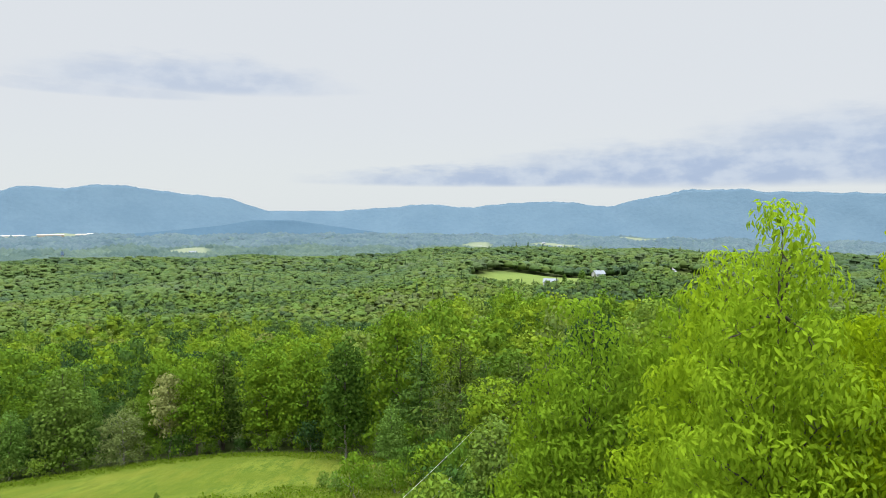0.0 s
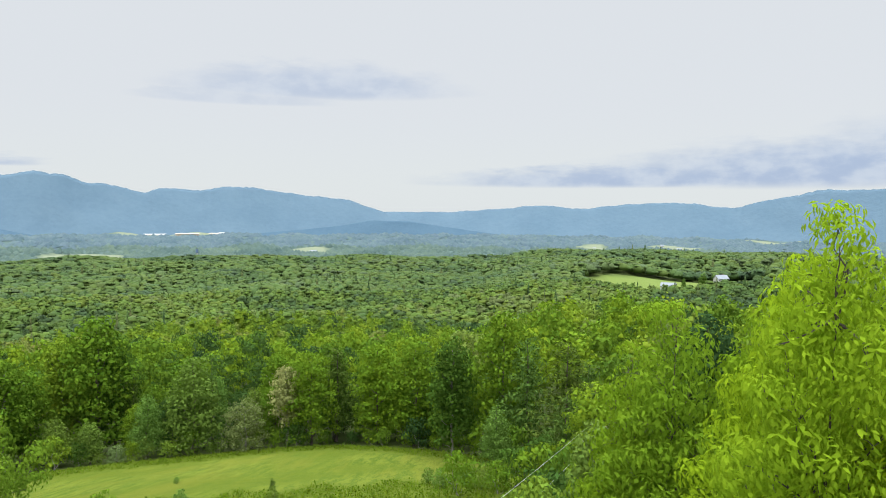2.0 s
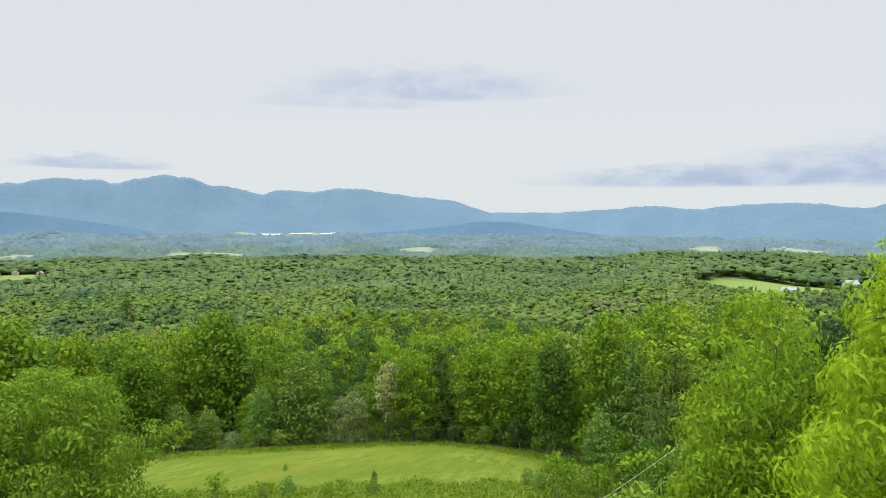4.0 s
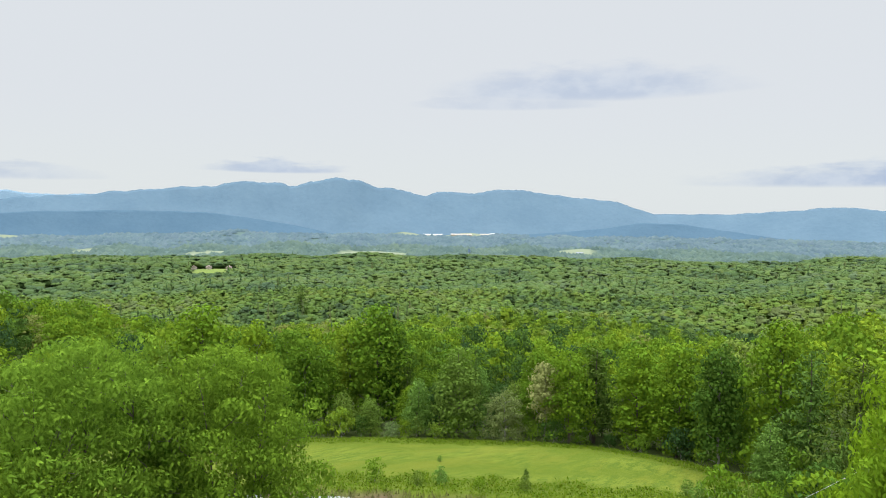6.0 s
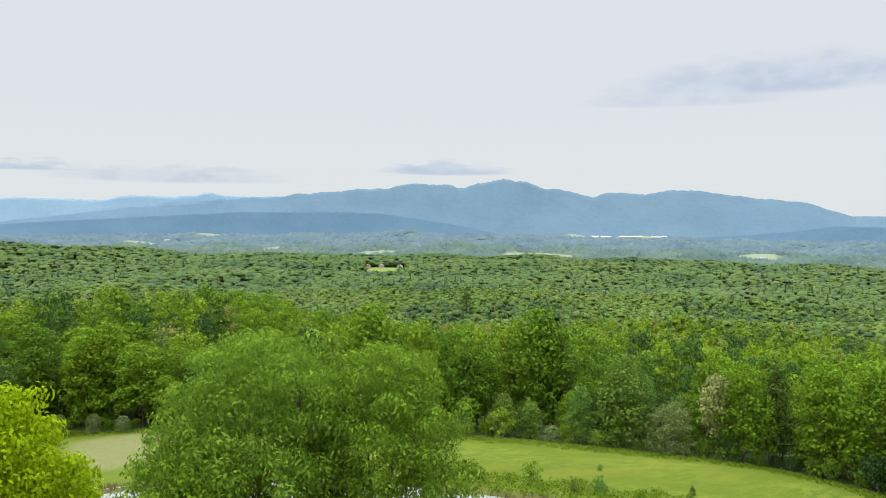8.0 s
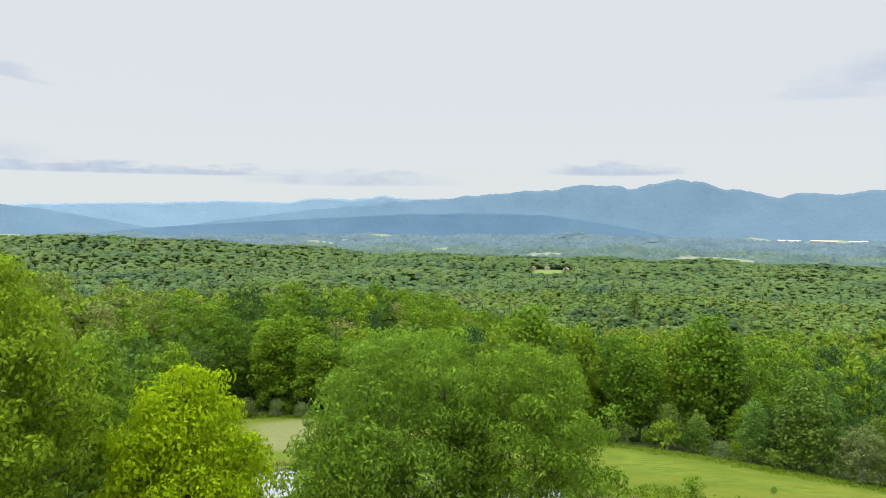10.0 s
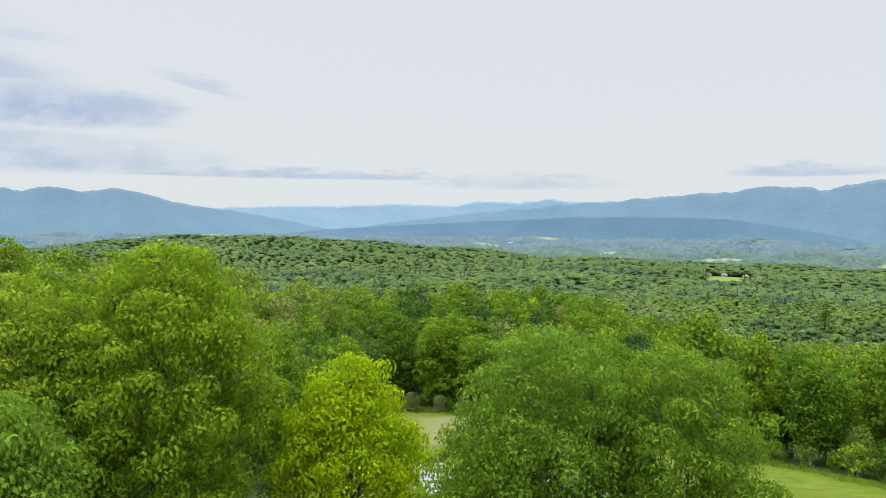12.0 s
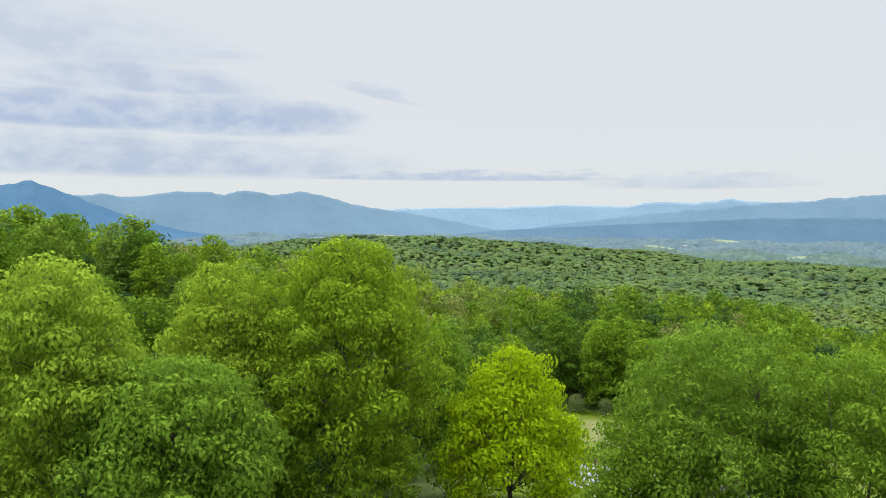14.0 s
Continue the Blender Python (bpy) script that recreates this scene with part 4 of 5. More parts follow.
def wood_edge():
    rng = np.random.RandomState(77)
    spots = []
    fixed = [(24.1, 151, 19.5, "blue", 1.25), (16.9, 149, 17, "tan", 1.1), (20.2, 147, 10.5, "pale", 1.35), (27.4, 150, 13, "light", 1.15), (31.4, 150, 13, "light", 1.35), (33.6, 153, 15, "light", 1.3), (29.6, 148, 6.5, "pale", 1.3), (-0.4, 103, 15.5, "light", 1.0), (3.3, 121, 21, "broad", 1.0),
             (-3.0, 112, 21, "pine", 1.25), (-6.0, 104, 19, "pine", 1.2), (6.5, 140, 21, "broad", 1.1), (9.5, 146, 20, "broad", 1.1), (13.0, 153, 20, "pine", 1.2),
             (37.5, 590, 34, "pine", 1.1), (-16.0, 915, 15, "blue", 1.2), (-8.6, 850, 12, "broad", 1.3), (-14.6, 900, 12, "blue", 0.9), (-7.0, 880, 12, "broad", 1.2), (-21.8, 905, 18, "pine", 1.2), (-22.4, 880, 16, "pine", 1.3), (66.0, 196, 9.5, "pale", 1.0), (68.4, 199, 10.5, "pale", 1.1), (64.0, 189, 8.0, "pale", 1.1), (70.6, 195, 11, "pale", 0.9), (104.6, 172, 20.5, "pine", 1.8), (102.6, 176, 18.5, "pine", 1.7), (99.6, 203, 14, "rust", 0.9), (98.9, 206, 12, "rust", 1.0), (92.2, 207, 13, "rust", 0.9), (96.7, 206, 17, "spruce", 0.9), (93.0, 205, 15, "spruce", 0.9), (98.5, 210, 15, "spruce", 0.9)]
    for az, r, h, kind, w in fixed:
        x, y = pol(az, r)
        spots.append((x, y))
        plant(kind, x, y, h, rng, w)
    cand = [scatter(rng, 60, 270, -2, 79, lambda r: 7.6), scatter(rng, 34, 118, -40, -2, lambda r: 7.2), scatter(rng, 66, 190, 77, 115, lambda r: 7.9)]
    count = 0
    for k, xy in enumerate(cand):
        r, az = polar(xy)
        e = field_edge(az)
        if k == 0:
            ok = (r > e + 2) & (r < e + 26) & (az < 77)
        elif k == 1:
            ok = (az < -4 - (120 - r) * 0.05) & ~((r < 45) & (az > -24))
        else:
            ok = az > 78
        ok &= pond_d(xy[:, 0], xy[:, 1]) > 1.5
        for (x, y), rr, aa, ee in zip(xy[ok], r[ok], az[ok], e[ok]):
            if min((x - a) ** 2 + (y - b) ** 2 for a, b in spots) < 22:
                continue
            spots.append((x, y))
            kind = "broad" if rng.rand() < (0.58 if aa < 9 else 0.8) else ("pine" if rng.rand() < (0.75 if aa < 9 else 0.45) else ("light" if rng.rand() < 0.6 else "spruce"))
            h = rng.uniform(17, 25)
            if k == 1:
                h = min(h, 6 + (rr - 34) * 0.19)
            if k == 2:
                h = rng.uniform(13, 18) + 2.5 * max(0.0, (rr - 130) / 60)
            plant(kind, x, y, h, rng, rng.uniform(0.9, 1.28))
            count += 1
    return spots


SPOTS = np.array(wood_edge())


LEAF_STUFF = foliage("leaf_woods_behind", None, None, 0.3, stuff=True, stops=[(p, (1.42 * c[0], 1.48 * c[1], 1.6 * c[2])) for p, c in GREENS], dv=0.18, mottle=0.5)
LEAF_SLOPE = foliage("leaf_woods_slope", None, None, 0.3, stuff=True, stops=[(p, tuple(1.4 * q for q in c)) for p, c in toward(GREENS, (0.09, 0.14, 0.04), 0.15)], dv=0.2, mottle=0.8)


def woods_near():
    xy = np.concatenate([scatter(rw, 60, 300, -2, 78, lambda r: 10.2), scatter(rw, 118, 300, -42, -2, lambda r: 10.2), scatter(rw, 190, 300, 78, 116, lambda r: 10.2)])
    r, az = polar(xy)
    keep = (r > field_edge(az) + 26) | (az < -2) | (az > 77)
    keep &= ~((az > 70) & (az < 78) & (r < 150))
    xy = xy[keep]
    d = ((xy[:, None] - SPOTS[None]) ** 2).sum(2).min(1)
    xy = xy[d > 24]
    n = len(xy)
    tall = 1 - 0.07 * sm((polar(xy)[1] - 92) / 8)
    canopy("woods_near", "dense green broadleaf woods behind the field", xy, rw.uniform(15, 25, n) * tall, rw.uniform(0.9, 1.3, n), rw, LEAF_STUFF, 12, 66, 7, 0.85, 0.64, 0.95, 0.5, 5, 6.0, 0.34, 0.85)
    xy = scatter(rw, 300, 480, -42, 116, lambda r: 10.8)
    xy = xy[keep_woods(xy)]
    n = len(xy)
    canopy("woods_slope", "mixed green broadleaf woods below the field", xy, rw.uniform(15, 23, n), rw.uniform(0.95, 1.45, n), rw, LEAF_SLOPE, 6, 30, 4, 1.1, 0.85, 0.8, 0.78, 5, 8.0, 0.4, 0.85)


woods_near()


# ---- pond ----
def build_pond():
    cx, cy, a, b, th, lev = POND
    m, t, bs = material("pond_water")
    geo = t.nodes.new("ShaderNodeNewGeometry")
    n = noise_tex(t, geo.outputs["Position"], 1.5, 3)
    # pale grey base adds to the weak mirror: part of the sky's reflection is painted
    t.links.new(ramp(t, n, [(0.3, (0.17, 0.18, 0.17)), (0.7, (0.22, 0.23, 0.22))]), bs.inputs["Base Color"])
    bs.inputs["Roughness"].default_value = 0.04
    bs.inputs["IOR"].default_value = 1.33
    bump(t, bs, noise_tex(t, geo.outputs["Position"], 2.2, 3), 0.04, 0.05)
    k = 120
    ang = np.arange(k) / k * 2 * np.pi
    u, v = a * 1.04 * np.cos(ang), b * 1.04 * np.sin(ang)
    ring = np.stack([cx + u * np.cos(th) - v * np.sin(th), cy + u * np.sin(th) + v * np.cos(th), np.full(k, lev)], 1)
    V = np.concatenate([[[cx, cy, lev]], ring])
    F = np.stack([np.zeros(k, int), 1 + np.arange(k), 1 + (np.arange(k) + 1) % k], 1)
    tagged(new("pond_water", build_mesh("pond_water", V, None, F, m)), "still dark pond water mirroring the pale sky", "water", kind="structure")


build_pond()


# ---- dark conifers scattered through the woods ----
def conifers():
    rng = np.random.RandomState(9)
    xy = scatter(rng, 240, 1900, -42, 116, lambda r: 16 + 0.016 * r)
    x, y = xy.T
    st = np.sin(x * 0.009 + 1.0 + np.sin(y * 0.006)) * np.sin(y * 0.011 + 0.4) + 0.35 * rng.randn(len(xy))
    xy = xy[(st > 0.45) & keep_woods(xy)]
    n = len(xy)
    r, az = polar(xy)
    gz = ground_z(xy[:, 0], xy[:, 1])
    H = rng.uniform(17, 27, n)
    W = rng.uniform(4.0, 6.5, n) * np.clip(r / 700, 1, 1.8)
    V, F, n0 = [], [], 0
    k = 7
    a = np.arange(k) / k * 2 * np.pi
    for tier in range(4):
        z0, z1 = 0.22 + 0.19 * tier, 0.52 + 0.165 * tier
        rad = W * 0.5 * (1 - 0.22 * tier)
        jag = rng.uniform(0.6, 1.15, (n, k))
        ph = rng.uniform(0, 6.28, (n, 1))
        ring = np.stack([xy[:, 0:1] + rad[:, None] * jag * np.cos(a + ph), xy[:, 1:2] + rad[:, None] * jag * np.sin(a + ph), (gz + H * z0)[:, None] + rng.uniform(-0.5, 0.5, (n, k))], 2)
        top = np.stack([xy[:, 0], xy[:, 1], gz + H * z1], 1)[:, None]
        V.append(np.concatenate([ring, top], 1).reshape(-1, 3))
        f = np.stack([np.arange(k), (np.arange(k) + 1) % k, np.full(k, k)], 1)
        F.append((f[None] + np.arange(n)[:, None, None] * (k + 1)).reshape(-1, 3) + n0)
        n0 += n * (k + 1)
    tint = np.tile(np.repeat(rng.rand(n), k + 1), 4)
    m = far_foliage("foliage_conifers", [(0.0, (0.030, 0.058, 0.018)), (0.6, (0.048, 0.085, 0.022)), (1.0, (0.085, 0.10, 0.035))], 0.8, 0.8, 0.8)
    tagged(new("conifer_stand", build_mesh("conifer_stand", np.concatenate(V), None, np.concatenate(F), m, False, {"tint": tint})), "dark pointed conifers scattered through the broadleaf woods", "trees", kind="stuff")


conifers()


# ---- shrubs, reeds and grass by the pond and the field's edge ----
def shrub(seed, mat, H=3.0, R=1.3, shape=dome):
    rng = np.random.RandomState(seed)
    t = thing("shrub", "", "shrub")
    lobes = profile_lobes(rng, H, H * 0.08, R, shape, 16, 0.42, 0.7)
    for k in range(4):
        c = lobes[k * 3][0]
        part("stem", tubes_mesh("stem", [(bent(rng, (0.05 * k, 0, -0.2), c, 5, 0.05), 0.035, 0.012)], BARK_GREY, 4), t)
    part("leaves", crown_mesh("leaves", rng, lobes, 90, 7, 0.30, 0.16, mat, 0.26, 0.3, -0.5), t)
    return t


SHRUBS = [shrub(201, LEAF_SOFT, 3.0, 1.5, plume), shrub(202, LEAF_BUSH, 2.6, 1.6), shrub(203, LEAF_WOODS, 2.8, 1.5), shrub(204, LEAF_CONIFER, 3.4, 1.0, spire)]
SHRUB_LABEL = ["soft green willow shrub on the pond's bank", "light green leafy shrub at the edge of the field", "dense green shrub at the edge of the field", "dark small spruce shrub on the pond's bank"]


def place_shrubs():
    rng = np.random.RandomState(31)
    spots = [(-42.6, 72.0, 1, 0.9), (-36.1, 71.2, 0, 0.6), (-34.4, 73.8, 0, 1.25), (-29.0, 72.8, 1, 0.5), (-24.2, 75.0, 0, 0.95), (-8.0, 88.0, 0, 1.2), (-6.1, 83.4, 0, 1.5), (-1.0, 83.2, 0, 1.6),
             (-45.0, 95.2, 0, 0.6), (-28.3, 87.2, 3, 0.45), (-68.5, 60.0, 0, 0.9), (-2.8, 86.0, 0, 1.3), (-57.9, 139.0, 1, 0.6), (1.0, 80.0, 2, 1.3), (-3.5, 78.0, 2, 1.2), (3.0, 86.0, 2, 1.4)]
    for az in np.arange(-3.5, 72, 1.55):
        r = float(field_edge(az)) + rng.uniform(0.5, 5)
        spots.append((*pol(az + rng.uniform(-0.5, 0.5), r), int(rng.choice([1, 1, 2, 2, 2, 0])), rng.uniform(0.7, 1.7)))
    for _ in range(46):
        az, r = rng.uniform(-14, -3.5), rng.uniform(52, 100)
        spots.append((*pol(az, r), int(rng.choice([2, 1, 2, 2])), rng.uniform(0.8, 1.7)))
    for _ in range(30):
        az, r = rng.uniform(77, 104), rng.uniform(44, 66)
        spots.append((*pol(az, r), int(rng.choice([1, 2])), rng.uniform(0.8, 1.6)))
    first = set()
    for x, y, k, sc in spots:
        m = pose(x, y, float(ground_z(x, y)), 0, 0, rng.uniform(0, 360)) @ Matrix.Diagonal((sc, sc, sc * rng.uniform(0.85, 1.2), 1))
        if k in first:
            ob = copy_thing(SHRUBS[k], m)
        else:
            first.add(k)
            ob = SHRUBS[k]
            ob.matrix_basis = m
        tagged(ob, SHRUB_LABEL[k], "shrub", "shrubs round the field")


place_shrubs()


def blades(name, label, xy, h, spread, mat, rng, per=5):
    n = len(xy)
    z = ground_z(xy[:, 0], xy[:, 1])
    base = np.stack([xy[:, 0], xy[:, 1], z - 0.03], 1)
    V, F, n0 = [], [], 0
    for _ in range(per):
        a = rng.uniform(0, 6.28, n)
        d = np.stack([np.cos(a) * spread, np.sin(a) * spread, np.full(n, 1.0)], 1)
        p = base + np.stack([rng.randn(n) * 0.25, rng.randn(n) * 0.25, np.zeros(n)], 1)
        w = rng.uniform(0.05, 0.10, n)[:, None] * np.stack([-np.sin(a), np.cos(a), np.zeros(n)], 1)
        hh = (h * rng.uniform(0.6, 1.2, n))[:, None]
        v = np.stack([p - w, p + w, p + d * hh], 1)
        V.append(v.reshape(-1, 3))
        F.append(np.arange(n)[:, None] * 3 + [0, 1, 2] + n0)
        n0 += n * 3
    return tagged(new(name, build_mesh(name, np.concatenate(V), None, np.concatenate(F), mat)), label, "grass", kind="stuff")


def grasses():
    rng = np.random.RandomState(41)
    grass = foliage("grass_blades", (0.11, 0.16, 0.008), (0.17, 0.21, 0.016), 0.35, dv=0.1)
    straw = foliage("reed_blades", (0.15, 0.16, 0.055), (0.25, 0.24, 0.11), 0.3, dv=0.1)
    xy = scatter(rng, 72, 215, -6, 77, lambda r: 1.0)
    r, az = polar(xy)
    e = field_edge(az)
    d = pond_d(xy[:, 0], xy[:, 1])
    rim = (r < e) & (d > 1.06) & ((r > e - 8 - 4 * rng.rand(len(r)) ** 2) | (r < 90 + 3 * np.sin(az)))
    xy = xy[rim]
    blades("tall_grass", "tall uncut grass along the field's edge", xy, rng.uniform(0.2, 0.5, len(xy)), 0.7, grass, rng)
    w = xy[rng.rand(len(xy)) < 0.5]
    w = np.repeat(w, 7, 0) + rng.randn(len(w) * 7, 2) * 0.45
    w = w[pond_d(*w.T) > 1.03]
    p = np.stack([w[:, 0], w[:, 1], ground_z(*w.T) + rng.uniform(0.0, 0.55, len(w)) ** 1.4], 1)
    d = unit(rng.randn(len(p), 3) * [1, 1, 0.5] + [0, 0, 0.2])
    v, f = leaves(rng, p, d, unit(rng.randn(len(p), 3) * 0.4 + [0, 0, 1.0]), rng.uniform(0.22, 0.5, len(p)), rng.uniform(0.14, 0.3, len(p)))
    weed = foliage("weed_leaves", (0.075, 0.135, 0.010), (0.135, 0.20, 0.016), 0.4, dv=0.1)
    tagged(new("weeds", build_mesh("weeds", v, None, f, weed)), "leafy green weeds along the field's edge and bank", "weeds", kind="stuff")
    k = 900
    a = rng.uniform(0, 6.28, k)
    q = rng.uniform(0.97, 1.07, k)
    cx, cy, A, B, th, _ = POND
    u, v = A * q * np.cos(a), B * q * np.sin(a)
    xy = np.stack([cx + u * np.cos(th) - v * np.sin(th), cy + u * np.sin(th) + v * np.cos(th)], 1)
    xy = xy[np.hypot(*xy.T) > 66]
    blades("reeds", "dry straw-coloured reeds along the pond", xy, rng.uniform(0.3, 0.75, len(xy)), 0.3, straw, rng, 4)


grasses()


# ---- buildings ----
def paint(name, col, rough=0.6):
    m, t, b = material(name)
    geo = t.nodes.new("ShaderNodeNewGeometry")
    n = noise_tex(t, geo.outputs["Position"], 0.8, 4)
    set_colour(t, b, mixc(t, n, tuple(c * 0.86 for c in col), tuple(min(1, c * 1.08) for c in col)))
    b.inputs["Roughness"].default_value = rough
    return m


P_WHITE, P_GREY, P_RED, P_SLATE = paint("white_siding", (0.42, 0.42, 0.41)), paint("grey_metal_roof", (0.19, 0.215, 0.25), 0.5), paint("rust_red_roof", (0.20, 0.135, 0.115)), paint("slate_roof", (0.20, 0.21, 0.23))
P_GLASS, P_TAN, P_WOOD = paint("window_glass", (0.05, 0.06, 0.07), 0.1), paint("tan_siding", (0.38, 0.33, 0.27)), paint("weathered_wood", (0.24, 0.21, 0.18), 0.9)
P_WIRE, P_BLUE = paint("bare_wire", (0.42, 0.42, 0.40), 0.45), paint("blue_tank", (0.10, 0.16, 0.26), 0.5)


def box_mesh(name, x0, x1, y0, y1, z0, z1, mat, bev=0.03):
    bm = bmesh.new()
    bmesh.ops.create_cube(bm, size=1.0, matrix=Matrix.Translation(((x0 + x1) / 2, (y0 + y1) / 2, (z0 + z1) / 2)) @ Matrix.Diagonal((x1 - x0, y1 - y0, z1 - z0, 1)))
    bmesh.ops.bevel(bm, geom=bm.edges[:], offset=bev, segments=1, affect="EDGES")
    me = bpy.data.meshes.new(name)
    bm.to_mesh(me)
    bm.free()
    me.materials.append(mat)
    return me


def house(name, label, az, r, face, w, d, hw, pitch, wall_m, roof_m, windows=4, chimney=True, floors=1, base=None):
    """A gabled building: walls with gable ends, an overhanging roof, framed windows, a door and a chimney."""
    x, y = pol(az, r)
    z = float(ground_z(x, y)) if base is None else base
    t = thing(name, label, "building", loc=(x, y, z - 0.3))
    t.rotation_euler[2] = radians(face)
    hr = d / 2 * math.tan(radians(pitch))
    hx, hy = w / 2, d / 2
    V = [(-hx, -hy, 0), (hx, -hy, 0), (hx, hy, 0), (-hx, hy, 0), (-hx, -hy, hw), (hx, -hy, hw), (hx, hy, hw), (-hx, hy, hw), (-hx, 0, hw + hr), (hx, 0, hw + hr)]
    me = bpy.data.meshes.new("wall")
    me.from_pydata(V, [], [(0, 1, 5, 4), (2, 3, 7, 6), (1, 2, 6, 9, 5), (3, 0, 4, 8, 7)])
    me.materials.append(wall_m)
    part("wall", me, t)
    o, th = 0.06 * d, 0.25
    for sgn in (-1, 1):
        ye, ze = sgn * (hy + o), hw - o * math.tan(radians(pitch))
        A = [(-hx - o, ye, ze), (hx + o, ye, ze), (hx + o, 0, hw + hr), (-hx - o, 0, hw + hr)]
        B = [(p[0], p[1], p[2] + th) for p in A]
        me = bpy.data.meshes.new("roof_side")
        me.from_pydata(A + B, [], [(0, 3, 2, 1), (4, 5, 6, 7), (0, 1, 5, 4), (1, 2, 6, 5), (2, 3, 7, 6), (3, 0, 4, 7)])
        me.materials.append(roof_m)
        part("roof_side", me, t)
    for fl in range(floors):
        zc = hw * (fl + 0.55) / floors
        for i in range(windows):
            xc = -hx + w * (i + 0.5) / windows
            for sgn in (-1, 1):
                y0, y1 = sorted((sgn * (hy - 0.05), sgn * (hy + 0.09)))
                fr = part("window", box_mesh("window", xc - 0.75, xc + 0.75, y0, y1, zc - 0.85, zc + 0.85, P_WHITE if wall_m is not P_WHITE else P_SLATE), t)
                y0, y1 = sorted((sgn * (hy + 0.02), sgn * (hy + 0.11)))
                part("pane", box_mesh("pane", xc - 0.6, xc + 0.6, y0, y1, zc - 0.7, zc + 0.7, P_GLASS), fr)
    part("door", box_mesh("door", -hx - 0.08, -hx + 0.05, -0.6, 0.6, 0.3, 2.4, P_WOOD), t)
    if chimney:
        part("chimney", box_mesh("chimney", hx * 0.3, hx * 0.3 + 0.9, -0.45, 0.45, hw + hr * 0.6, hw + hr + 1.1, P_RED), t)
    return t


def buildings():
    house("farm_barn", "grey-roofed white barn in the meadow clearing", -13.5, 885, -25, 17, 10, 5.5, 38, P_WHITE, P_GREY, 3, False)
    house("farmhouse", "white gabled farmhouse beside the meadow", -17.3, 930, 20, 15, 10, 6.5, 40, P_WHITE, P_GREY, 4, True, 2)
    house("farmhouse", "white house half hidden among trees", -22.9, 905, 60, 12, 9, 6, 38, P_WHITE, P_SLATE, 3, True, 2)
    house("garden_shed", "small grey shed in the meadow", -9.6, 870, 10, 7, 5, 3, 30, P_TAN, P_SLATE, 2, False)
    house("white_house", "small white house deep in the woods", 3.3, 1430, 30, 15, 11, 7, 35, P_WHITE, P_GREY, 4, True, 2)
    for az, r, w, lab in ((45.7, 1485, 14, "small rust-roofed house beside the lodge"), (44.6, 1500, 22, "long low building with a rust-red roof"), (43.1, 1480, 24, "long rust-roofed lodge in a clearing")):
        house("lodge", lab, az, r, az * 3, w, 11, 4, 28, P_TAN, P_RED, 5, False)
    for az, w, wall in ((26.9, 110, P_WHITE), (24.6, 120, P_TAN), (22.6, 60, P_TAN), (21.9, 50, P_WHITE)):
        house("long_shed", "long white farm shed across the valley" if wall is P_WHITE else "long tan farm shed across the valley", az, 4060, az, w, 26, 9, 18, wall, wall, 6, False)
    for az, w in ((53.7, 30), (53.1, 24), (52.6, 16)):
        house("valley_barn", "white barn group across the valley", az, 2680, az + 5, w, 14, 6, 25, P_WHITE, P_WHITE, 3, False)
    for az, r, w in ((-7.7, 3020, 16), (-14.2, 3080, 20), (-12.9, 3120, 14), (15.0, 2640, 26), (61.2, 3300, 22), (90.5, 3850, 40), (74.0, 3480, 34)):
        house("valley_farm", "small pale farm building in the far valley", az, r, az + 12, w, 11, 5, 30, P_WHITE, P_GREY, 3, False)
    x, y = pol(23.9, 2150)
    z = float(ground_z(x, y))
    t = thing("water_tower", "slender blue water tower above the woods", "tower", loc=(x, y, z))
    part("shaft", tubes_mesh("shaft", [([(0, 0, 0), (0, 0, 12), (0, 0, 26)], 1.7, 1.4)], P_WHITE, 12), t)
    part("tank", tubes_mesh("tank", [([(0, 0, 25), (0, 0, 27), (0, 0, 33), (0, 0, 35)], 4.0, 3.2)], P_BLUE, 14), t)


buildings()


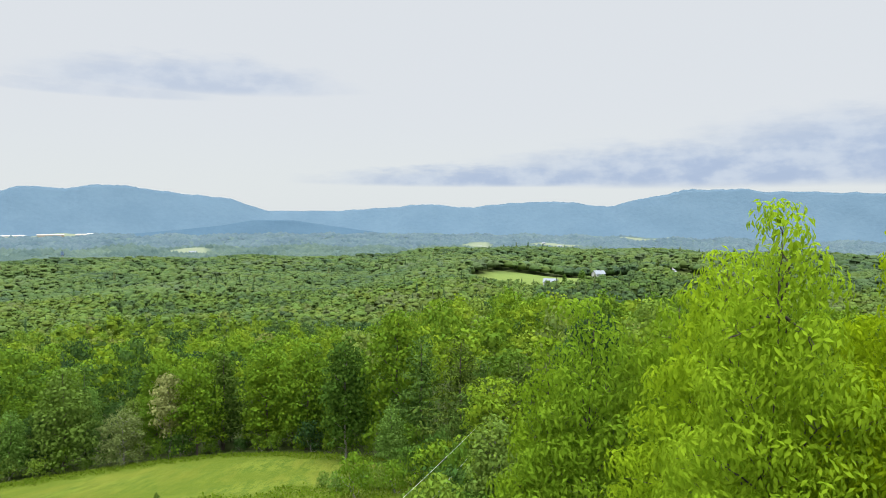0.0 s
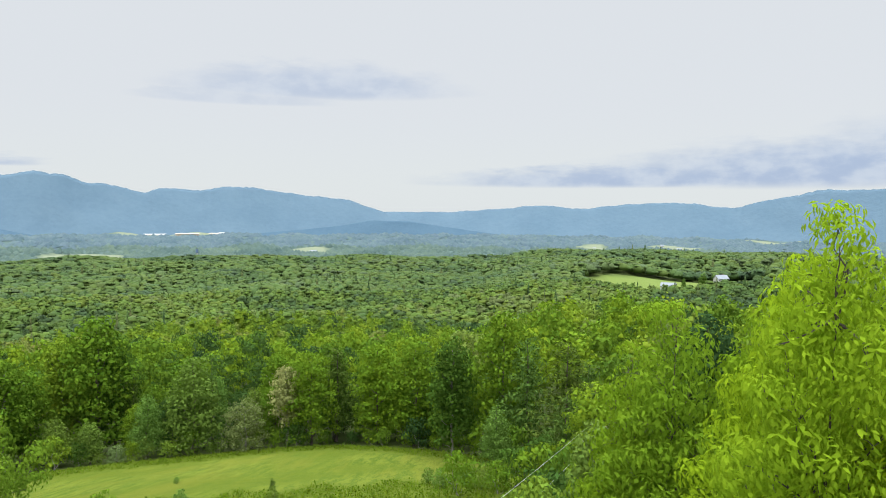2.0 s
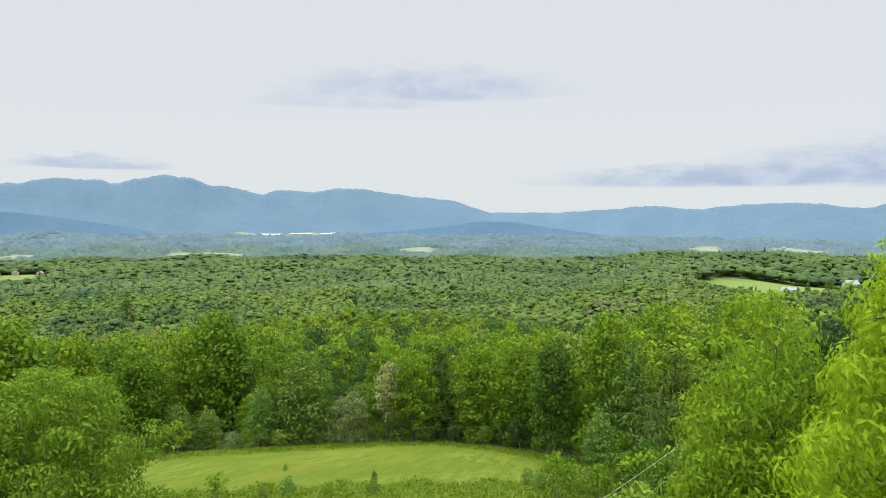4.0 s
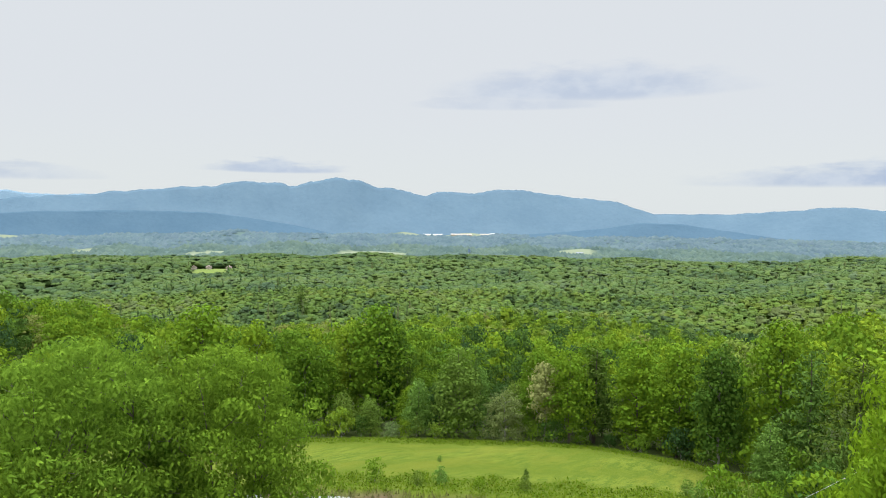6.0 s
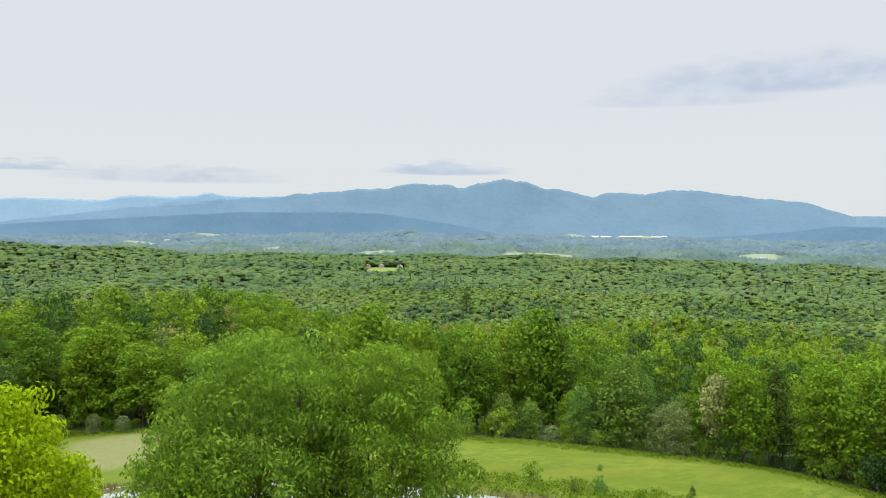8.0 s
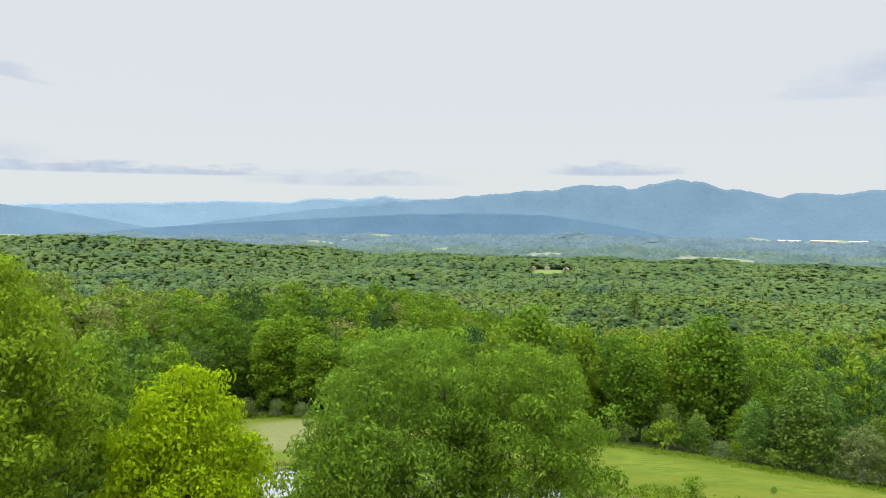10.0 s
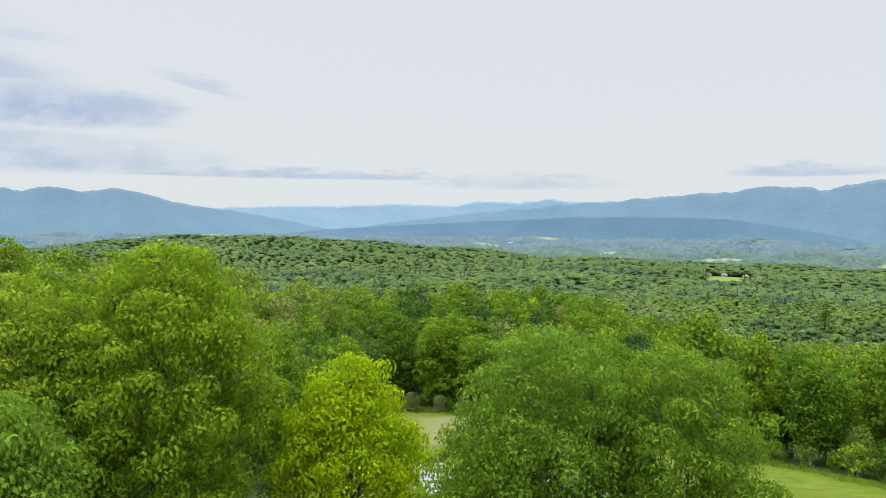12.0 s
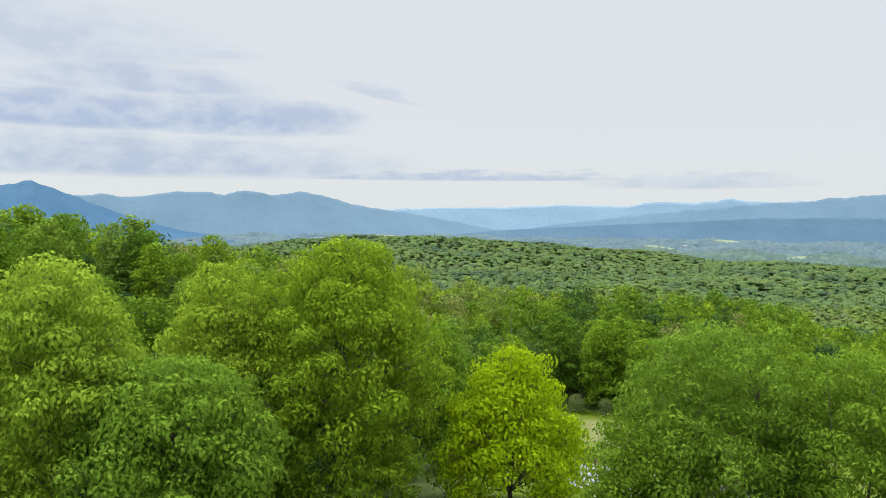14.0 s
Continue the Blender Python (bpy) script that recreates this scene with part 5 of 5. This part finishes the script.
# ---- the line of wires down the slope ----
def wire_line():
    def pole(az, r, h):
        x, y = pol(az, r)
        z = float(ground_z(x, y))
        t = thing("utility_pole", "weathered wooden utility pole among shrubs", "pole", loc=(x, y, z - 0.3))
        part("post", tubes_mesh("post", [([(0, 0, 0), (0, 0, h / 2), (0, 0, h)], 0.16, 0.11)], P_WOOD, 10), t)
        part("crossarm", box_mesh("crossarm", -0.9, 0.9, -0.06, 0.06, h - 0.75, h - 0.6, P_WOOD, 0.01), t)
        for q in (-0.8, 0.8):
            part("insulator", tubes_mesh("insulator", [([(q, 0, h - 0.6), (q, 0, h - 0.5), (q, 0, h - 0.4)], 0.05, 0.035)], P_WHITE, 8), t)
        return np.array([x, y, z + h - 0.7])
    a = pole(-9.5, 92, 9.4)
    p1, p2 = np.array([*pol(-9.1, 92), -26.1 + Z0]), np.array([*pol(-0.78, 45), -18.93 + Z0])
    end = p1 + (p2 - p1) * 1.45
    r2 = math.hypot(end[0], end[1])
    pole(math.degrees(math.atan2(-end[0], end[1])), r2, float(end[2] - ground_z(end[0], end[1])) + 0.9)
    for q in (0.0, -2.3):
        line = bent(np.random.RandomState(1), p1 + [0, 0, q], end + [0, 0, q], 24, 0.0, -0.004)
        w = new("overhead_wire", tubes_mesh("overhead_wire", [(line, 0.013, 0.013)], P_WIRE, 5))
        tagged(w, "thin pale overhead wire running down the slope", "wire", "overhead wires")


wire_line()


def snag():
    x, y = pol(74.0, 216)
    rng = np.random.RandomState(3)
    t = thing("dead_tree", "bare pale dead tree standing in the woods", "tree", loc=(x, y, float(ground_z(x, y))))
    H = 27.0
    part("trunk", tubes_mesh("trunk", [(bent(rng, (0, 0, 0), (0.5, 0.2, H), 8, 0.01), 0.22, 0.06)], BARK_GREY, 7), t)
    for k in range(6):
        h = H * (0.45 + 0.08 * k)
        a = k * 2.4
        part("branch", tubes_mesh("branch", [(bent(rng, (0.3, 0.1, h), (1.6 * math.cos(a), 1.6 * math.sin(a), h + 1.3), 5, 0.05), 0.06, 0.02)], BARK_GREY, 5), t)


snag()
